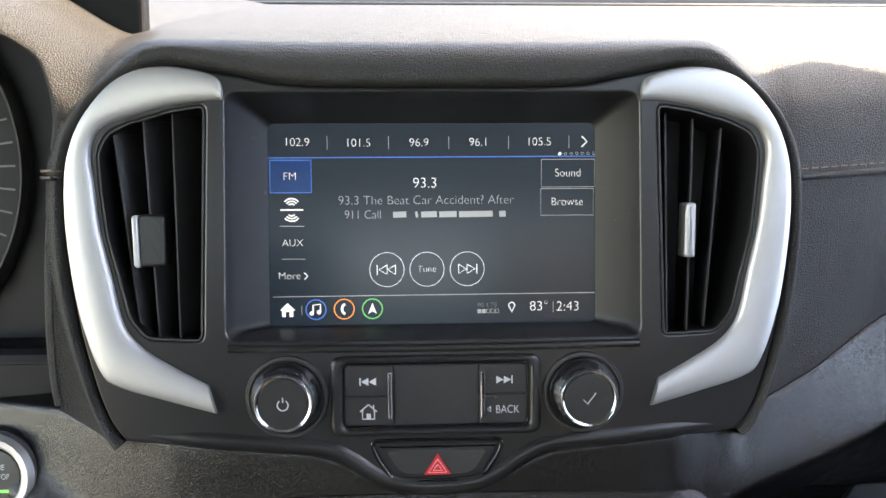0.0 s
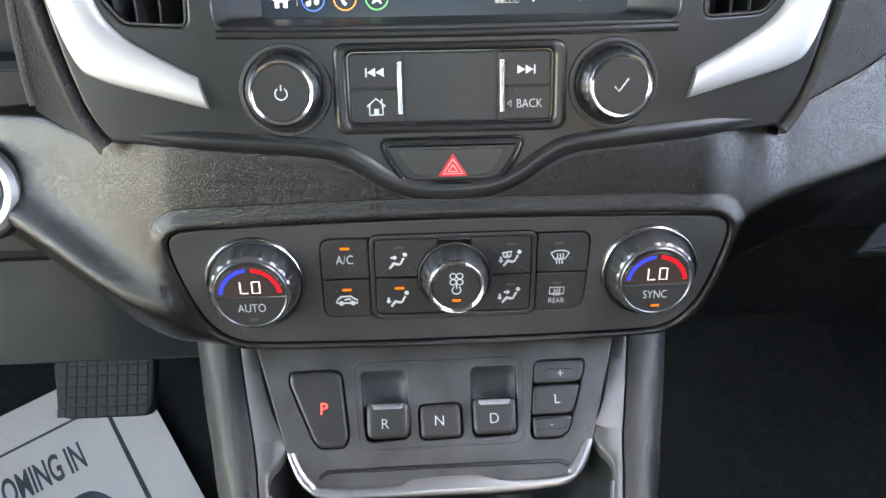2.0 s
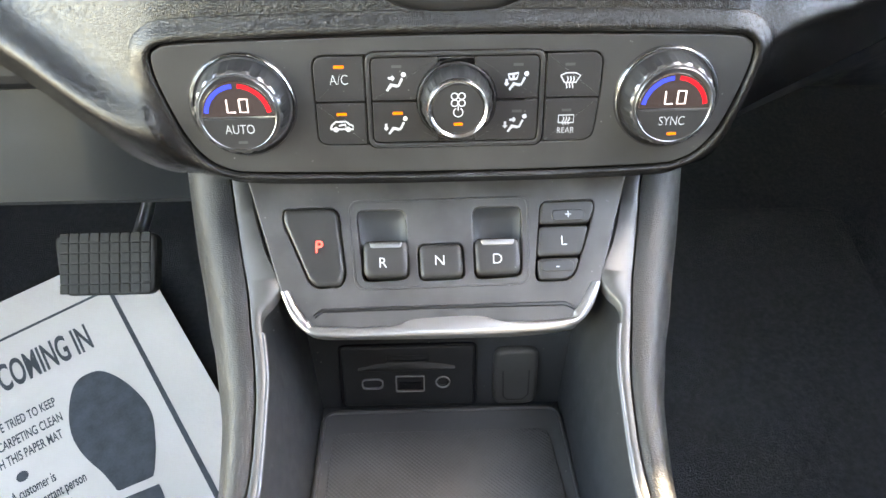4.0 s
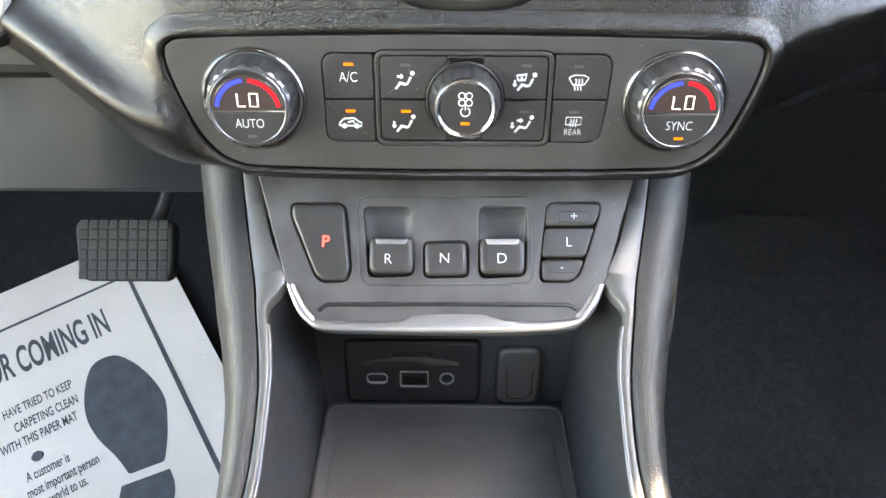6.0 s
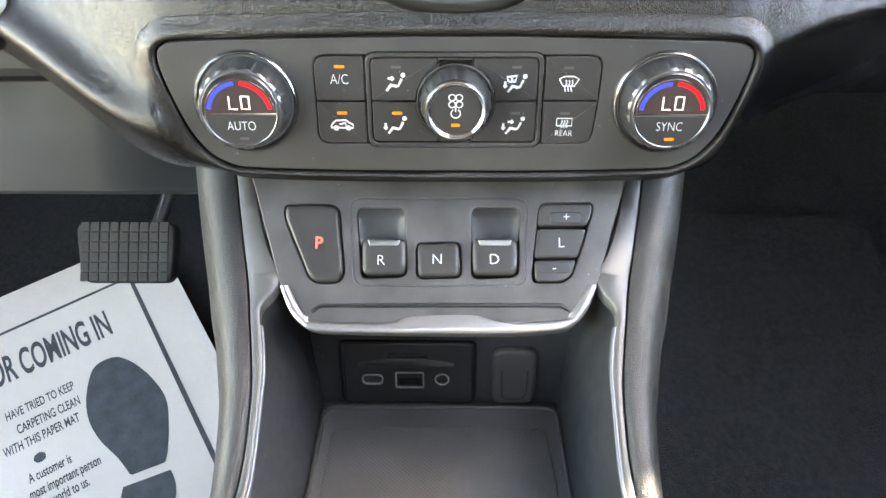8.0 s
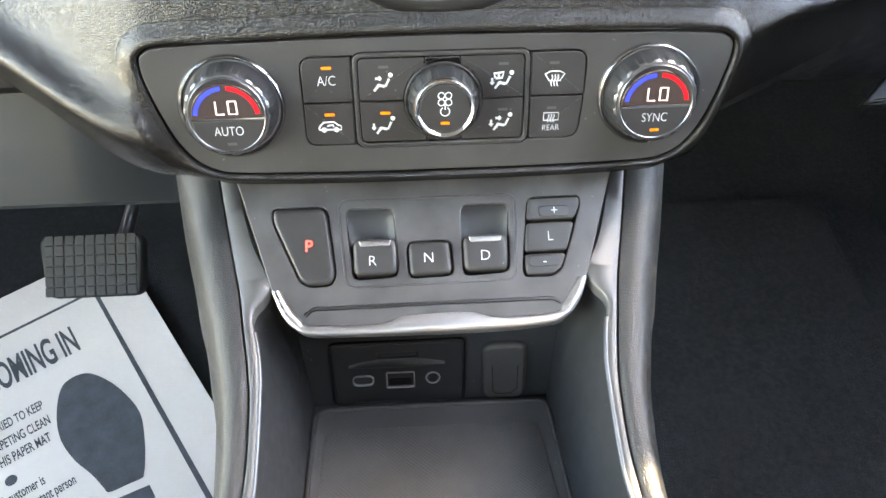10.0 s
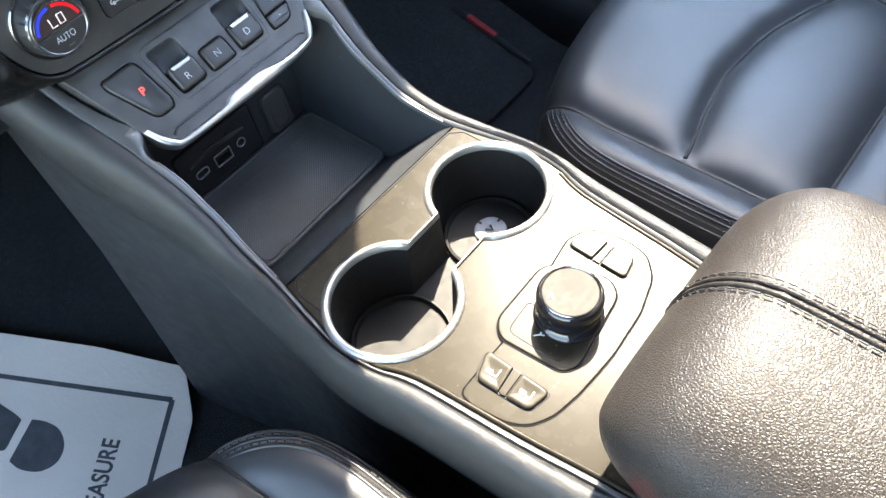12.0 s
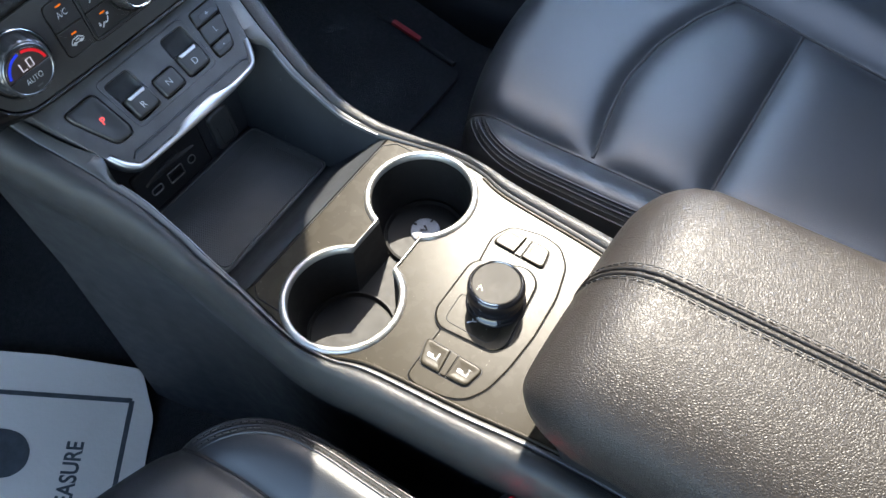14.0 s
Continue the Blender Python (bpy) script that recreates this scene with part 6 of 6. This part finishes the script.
icon(dial, [[(.0034 + .0026 * math.cos(a) , .0405 + .0026 * math.sin(a)), (.0034 - .0026 * math.cos(a), .0405 - .0026 * math.sin(a))] for a in (0, 1.05, 2.09)], .0005, .0287, GREY_LEGEND, "mode_mark")
icon(dial, [[(dx - .012, dy + .009), (dx - .0075, dy + .0085), (dx - .011, dy + .005)]], .0006, .0287, LAMP_GREEN, "lit_mark", "green lit mode mark")
x, y = (-0.0311, 0.0291)
icon(dial, [[(x - .003, y + .003), (x - .001, y + .001), (x + .001, y - .001)], arc(x + .002, y - .001, .0016, 0, 360, 12)], .0008, .0034, LEGEND, "descent_mark")

# ---- armrest ----
armrest = thing("armrest", "dark grained leather centre armrest with a lengthwise stitched seam", "armrest")
bm = bmesh.new()
NA = 64


def arm_section(y):
    """A cross-section of the lid at y: flat-topped with large round shoulders."""
    f = max(0.0, min(1.0, (-.036 - y) / .055))
    k = math.sqrt(max(0, 1 - (1 - f) ** 2))
    hw, zt, zb = .062 + .038 * k, .508 + .070 * k, .492 - .018 * k
    pts = []
    for i in range(NA):
        a = 2 * math.pi * i / NA + math.pi / 2
        c, s_ = math.cos(a), math.sin(a)
        e = .52
        x = hw * math.copysign(abs(c) ** e, c)
        z = (zt + zb) / 2 + (zt - zb) / 2 * math.copysign(abs(s_) ** (e + .08), s_)
        x *= 1 - .14 * max(0, (.53 - z) / .06)
        z += .004 * (1 - (x / .1) ** 2) * k * (1 if s_ > 0 else 0)
        if s_ > 0:
            z -= .0015 * k * math.exp(-(x / .0022) ** 2)
        pts.append((XC + x, y, z))
    return pts


ys = [-.036, -.0363, -.037, -.0385, -.041, -.0445, -.049, -.055, -.062, -.072, -.085] + [-.10 - .02 * i for i in range(23)]
secs = []
for y in ys:
    s0 = arm_section(y)
    secs.append(s0)
loft(bm, secs, cap0=True, cap1=True)
bmesh.ops.recalc_face_normals(bm, faces=bm.faces)
part("lid", bm, ARM_LEATHER, armrest, "grained leather lid", smooth=60)


def arm_top(x, y):
    f = max(0.0, min(1.0, (-.036 - y) / .055))
    k = math.sqrt(max(0, 1 - (1 - f) ** 2))
    hw, zt, zb = .062 + .038 * k, .508 + .070 * k, .492 - .018 * k
    c = (abs(x) / hw) ** (1 / .52)
    s_ = math.sqrt(max(0, 1 - c * c))
    z = (zt + zb) / 2 + (zt - zb) / 2 * s_ ** .60
    return z + .004 * (1 - (x / .1) ** 2) * k - .0015 * k * math.exp(-(x / .0022) ** 2)


for off in (-.0058, .0052):
    bm = bmesh.new()
    stitches(bm, [(XC + off, -.0375 - .004 * i, arm_top(off, -.0375 - .004 * i) + .0003) for i in range(120)], .0042, .0018, .0005)
    part("stitching", bm, THREAD, armrest, "dark seam stitching", smooth=60)
bm = bmesh.new()
for w in (-1, 1):
    tube(bm, [(XC + w * .0021, -.0372 - .004 * i, arm_top(w * .0024, -.0372 - .004 * i) - .0006) for i in range(120)], .0013, 6)
part("seam_welt", bm, ARM_LEATHER, armrest, "", smooth=60)
bm = bmesh.new()
loops = []
for y in [-.050, -.058, -.075, -.10, -.15, -.55]:
    w = .054 if y > -.052 else (.066 if y > -.06 else .078)
    loops.append([(XC - w, y, .445), (XC + w, y, .445), (XC + w, y, .490), (XC - w, y, .490)])
loft(bm, loops, cap0=True, cap1=True)
bmesh.ops.recalc_face_normals(bm, faces=bm.faces)
part("box", bm, PLASTIC, armrest, "black storage box under the lid", smooth=30)

# ---- seats ----
SEAT_OUT = [(.141, -.42), (.1385, -.10), (.137, 0), (.138, .05), (.1405, .10), (.149, .135), (.168, .164), (.198, .187), (.245, .204), (.29, .216), (.37, .228), (.45, .226), (.53, .21), (.585, .17), (.605, .10), (.61, -.1), (.605, -.42)]


CROSS_SEAM = [(.19, .045), (.222, .049), (.268, .060), (.319, .067), (.388, .061), (.447, .042), (.495, .017), (.56, -.02)]


def seat_top(x, y, d):
    """Height of the cushion; d: distance in from its outline."""
    r = .042
    xb, xo = .200 + .10 * max(0, y - .120) ** 1.0, .488 + .263 * y
    side = max(xb - x, x - xo)
    z = .398
    if side < 0:
        puff = 1.0
        for g in (side, y - ease(CROSS_SEAM, x), y + .062):
            puff *= 1 - math.exp(-(math.sqrt(g * g + .0018 ** 2) - .0018) / .014)
        z += .013 * puff
    else:
        z += .012 * (1 - math.exp(-side / .012)) + .010 * step01(0, .05, side)
    if d < r:
        z -= r - math.sqrt(max(0, r * r - (r - d) ** 2))
    return z


def seat(name_label, mirror, dx):
    st = thing("front_seat", name_label, "seat", group="front seats")
    s = -1 if mirror else 1
    out = smooth_loop(SEAT_OUT, 22)
    cen = Vector((.365, -.10))
    bm = bmesh.new()
    loops = []
    for h, g in ((.16, .03), (.24, .012), (.33, -.002), (.355, -.004)):
        loops.append([((cen + (p - cen) * (1 - g)), h) for p in out])
    fr = [0, .004, .010, .018, .03, .045, .06, .08] + [.1 + .0085 * i for i in range(106)]
    for f in fr:
        ring = []
        for p in out:
            q = cen + (p - cen) * (1 - f)
            d = f * (p - cen).length * .93
            ring.append((q, seat_top(q.x, q.y, d)))
        loops.append(ring)
    loft(bm, [[(s * q.x + dx, q.y, z) for q, z in lp] for lp in loops], cap1=True)
    bmesh.ops.recalc_face_normals(bm, faces=bm.faces)
    part("cushion", bm, SEAT_LEATHER, st, "padded black leather seat cushion", smooth=70)
    for off in (.012, .019):
        bm = bmesh.new()
        path = []
        for p in out:
            if p.y > -.25 and p.x < .196:
                q = cen + (p - cen) * (1 - off / (p - cen).length)
                path.append((s * q.x + dx, q.y, seat_top(q.x, q.y, off * .93) + .0006))
        path.sort(key=lambda p: (p[1], abs(p[0])))
        stitches(bm, path, .0045, .0018, .0008)
        part("stitching", bm, THREAD, st, "twin seam stitching", smooth=60)
    for off in (.0085, .0155, .0225):
        bm = bmesh.new()
        path = []
        for p in out:
            if p.y > -.25 and p.x < .196:
                q = cen + (p - cen) * (1 - off / (p - cen).length)
                path.append((s * q.x + dx, q.y, seat_top(q.x, q.y, off * .93) + .0001))
        path.sort(key=lambda p: (p[1], abs(p[0])))
        tube(bm, path, [.0011 * min(1, .05 + (len(path) - 1 - k) / 14) for k in range(len(path))], 8)
        part("seam_welt", bm, SEAT_LEATHER, st, "rolled leather seam along the bolster", smooth=60)
    # near-black bead added to draw the shade in the bolster fold
    bm = bmesh.new()
    path = []
    for k in range(60):
        y = -.28 + .0079 * k
        x = .200 + .10 * max(0, y - .120)
        path.append((s * x + dx, y, seat_top(x, y, .07 if y < .13 else max(.001, (.190 - y) * .93)) + .0002))
    tube(bm, path, .0013, 6)
    part("crease", bm, RUBBER, st, "dark bead for the shade in the fold between bolster and cushion", smooth=60)
    # likewise the shade in the cushion's cross and outer folds
    for line in ([(x, ease(CROSS_SEAM, x)) for x in [.206 + .006 * k for k in range(48)]], [(.206 + .006 * k, -.062) for k in range(45)], [(.488 + .263 * y, y) for y in [-.28 + .008 * k for k in range(50)]]):
        bm = bmesh.new()
        tube(bm, [(s * x + dx, y, seat_top(x, y, .08) + .0003) for x, y in line], .0017, 6)
        part("crease", bm, RUBBER, st, "dark bead for the shade in a sewn fold of the cushion", smooth=60)
    bm = bmesh.new()
    loops = []
    for y, z in ((-.36, .36), (-.40, .42), (-.44, .60), (-.50, .85), (-.54, .95)):
        loops.append([(s * x + dx, y + .05 * (abs(x - .37) / .2) ** 2, z) for x in (.14, .18, .25, .37, .49, .56, .60)])
    for y, z in ((-.66, .95), (-.58, .4)):
        loops.append([(s * x + dx, y, z) for x in (.14, .18, .25, .37, .49, .56, .60)])
    loft(bm, loops, closed=False)
    bmesh.ops.recalc_face_normals(bm, faces=bm.faces)
    part("backrest", bm, SEAT_LEATHER, st, "", smooth=60)
    return st


seat("black leather passenger seat with cross-stitched panels", False, 0.0)
seat("black leather driver seat with a stitched inner bolster", True, -.004)

# ---- seat belt buckle ----
buckle = thing("seat_belt_buckle", "black seat belt buckle with a red release button", "buckle", pose(-.128, -.0590, .408, 62, 0, -25))
bm = bmesh.new()
slab(bm, rect(-.0165, -.06, .0165, .012, .006), -.010, .009, .003)
part("body", bm, PLASTIC_MATTE, buckle)
bm = bmesh.new()
slab(bm, rect(-.0135, -.012, .0135, .014, .004), -.004, .012, .002)
part("release", bm, RED_PLASTIC, buckle, "bright red release button")

# ---- paper floor mat ----
mat_thing = thing("paper_floor_mat", "white paper floor mat printed with a shoe sole and words", "paper mat", Matrix(((.8401, -.5421, -.0193, -.1724), (.5178, .8119, -.2696, .4290), (.1618, .2165, .9628, .0980), (0, 0, 0, 1))))
bm = bmesh.new()
outline = rounded([(.040, -.004), (.049, .10), (.0495, .385), (.030, .464), (-.36, .466), (-.36, -.030), (-.018, -.028)], .008, 5)
slab(bm, outline, 0, .0012, .0004)
part("sheet", bm, PAPER, mat_thing, "wrinkled white paper")
icon(mat_thing, [[(0, 0), (0, .408), (-.34, .410), (-.34, 0), (0, 0)]], .0060, .0016, INK, "border", "grey printed border line")
ZM = .0017
sole = smooth_loop([(-0.0508, 0.3061), (-0.0352, 0.2880), (-0.0235, 0.2571), (-0.0190, 0.2226), (-0.0279, 0.1888), (-0.0378, 0.1649), (-0.0429, 0.1557), (-0.0461, 0.1535), (-0.0625, 0.1562), (-0.0755, 0.1582), (-0.0793, 0.1608), (-0.0804, 0.1665), (-0.0851, 0.1870), (-0.0943, 0.2153), (-0.0973, 0.2459), (-0.0900, 0.2773), (-0.0738, 0.3047)], 6)
heel = smooth_loop([(-.0425, .1425), (-.0432, .126), (-.050, .110), (-.066, .100), (-.084, .102), (-.0955, .116), (-.0965, .136), (-.0895, .1510)], 5, False)
icon(mat_thing, [], .001, ZM, INK, "sole_print", "grey printed shoe sole", fills=[sole])
icon(mat_thing, [], .001, ZM, INK, "heel_print", "grey printed shoe heel", fills=[heel])
p = (-0.0403, 0.3548)
lettering("FOR COMING IN", p[0], p[1], .053, ZM, INK, mat_thing, align="RIGHT", width=.36, bold=.0012)
for txt, q, size in (("HAVE TRIED TO KEEP", (-0.0993, 0.2950), .0165), ("CARPETING CLEAN", (-0.0986, 0.2732), .0165), ("WITH THIS PAPER MAT", (-0.1049, 0.2532), .0165), ("A customer is", (-0.1251, 0.2109), .0165), ("most important person", (-0.0999, 0.1929), .0165), ("world to us.", (-0.1164, 0.1764), .0165)):
    lettering(txt, q[0], q[1], size, ZM, INK, mat_thing, align="RIGHT", width=.46, bold=.0003)
icon(mat_thing, [], .001, ZM, INK, "dot_mark", fills=[circle(*(-0.1526, 0.2296), .006, 14)])
q = (-0.0519, 0.0514)
lettering("PLEASURE", q[0], q[1], .026, ZM, INK, mat_thing, align="RIGHT", width=.80, bold=.0006)

# ---- brake pedal ----
pedal = thing("brake_pedal", "black studded rubber brake pedal on a steel arm", "pedal", panel(-.337, .660, .294, 38))
bm = bmesh.new()
slab(bm, rounded([(-.052, .033), (.052, .033), (.050, -.030), (-.044, -.030)], .012, 6), -.010, .006, .004)
part("pad", bm, RUBBER, pedal, "worn black rubber pad")
bm = bmesh.new()
slab(bm, rect(-.0044, -.0048, .0044, .0048, .0012, 2), .004, .0068, .0008, 2)
first = part("stud", bm, RUBBER, pedal)
first.location = (-.0405, -.0235, 0)
for i in range(9):
    for j in range(6):
        if (i, j) != (0, 0):
            stud = new("stud", first.data)
            stud.parent = pedal
            stud.location = (-.0405 + i * .0102, -.0235 + j * .0104, 0)
bm = bmesh.new()
tube(bm, [(.025, .020, -.010), (.030, .060, -.03), (.032, .12, -.05), (.03, .25, -.06)], .007, 8, flat=1.4)
part("arm", bm, SMOKED, pedal, "dull steel arm", smooth=60)

# ---- accelerator pedal ----
gas = thing("accelerator_pedal", "narrow black plastic accelerator pedal beside the console", "pedal", panel(-.214, .690, .268, 35))
bm = bmesh.new()
slab(bm, rounded([(-.015, .045), (.015, .045), (.020, -.030), (-.020, -.030)], .008, 6), -.008, .004, .004)
part("pad", bm, PLASTIC_DARK, gas, "smooth black plastic pad")
bm = bmesh.new()
tube(bm, [(0, .036, -.006), (0, .08, -.03), (.003, .18, -.05)], .006, 8)
part("arm", bm, PLASTIC_DARK, gas, "", smooth=60)

# ---- passenger floor mat ----
fmat = thing("floor_mat", "black carpet floor mat with a bound edge and red tag", "floor mat", panel(0, .42, .0945, 90 - math.degrees(math.atan(.28))))
bm = bmesh.new()
slab(bm, rect(.15, -.02, .520, .45, .03), 0, .008, .003)
part("carpet_sheet", bm, CARPET, fmat)
bm = bmesh.new()
tube(bm, [(.517, 0, .010), (.517, .07, .010), (.517, .15, .010)], .0055, 6)
part("binding", bm, KNEE_PLASTIC, fmat, "grey bound edge", smooth=60)
bm = bmesh.new()
slab(bm, rect(.5125, .068, .5215, .122, .002), .010, .0170, .001)
part("tag", bm, RED_CLOTH, fmat, "faded red cloth tag")
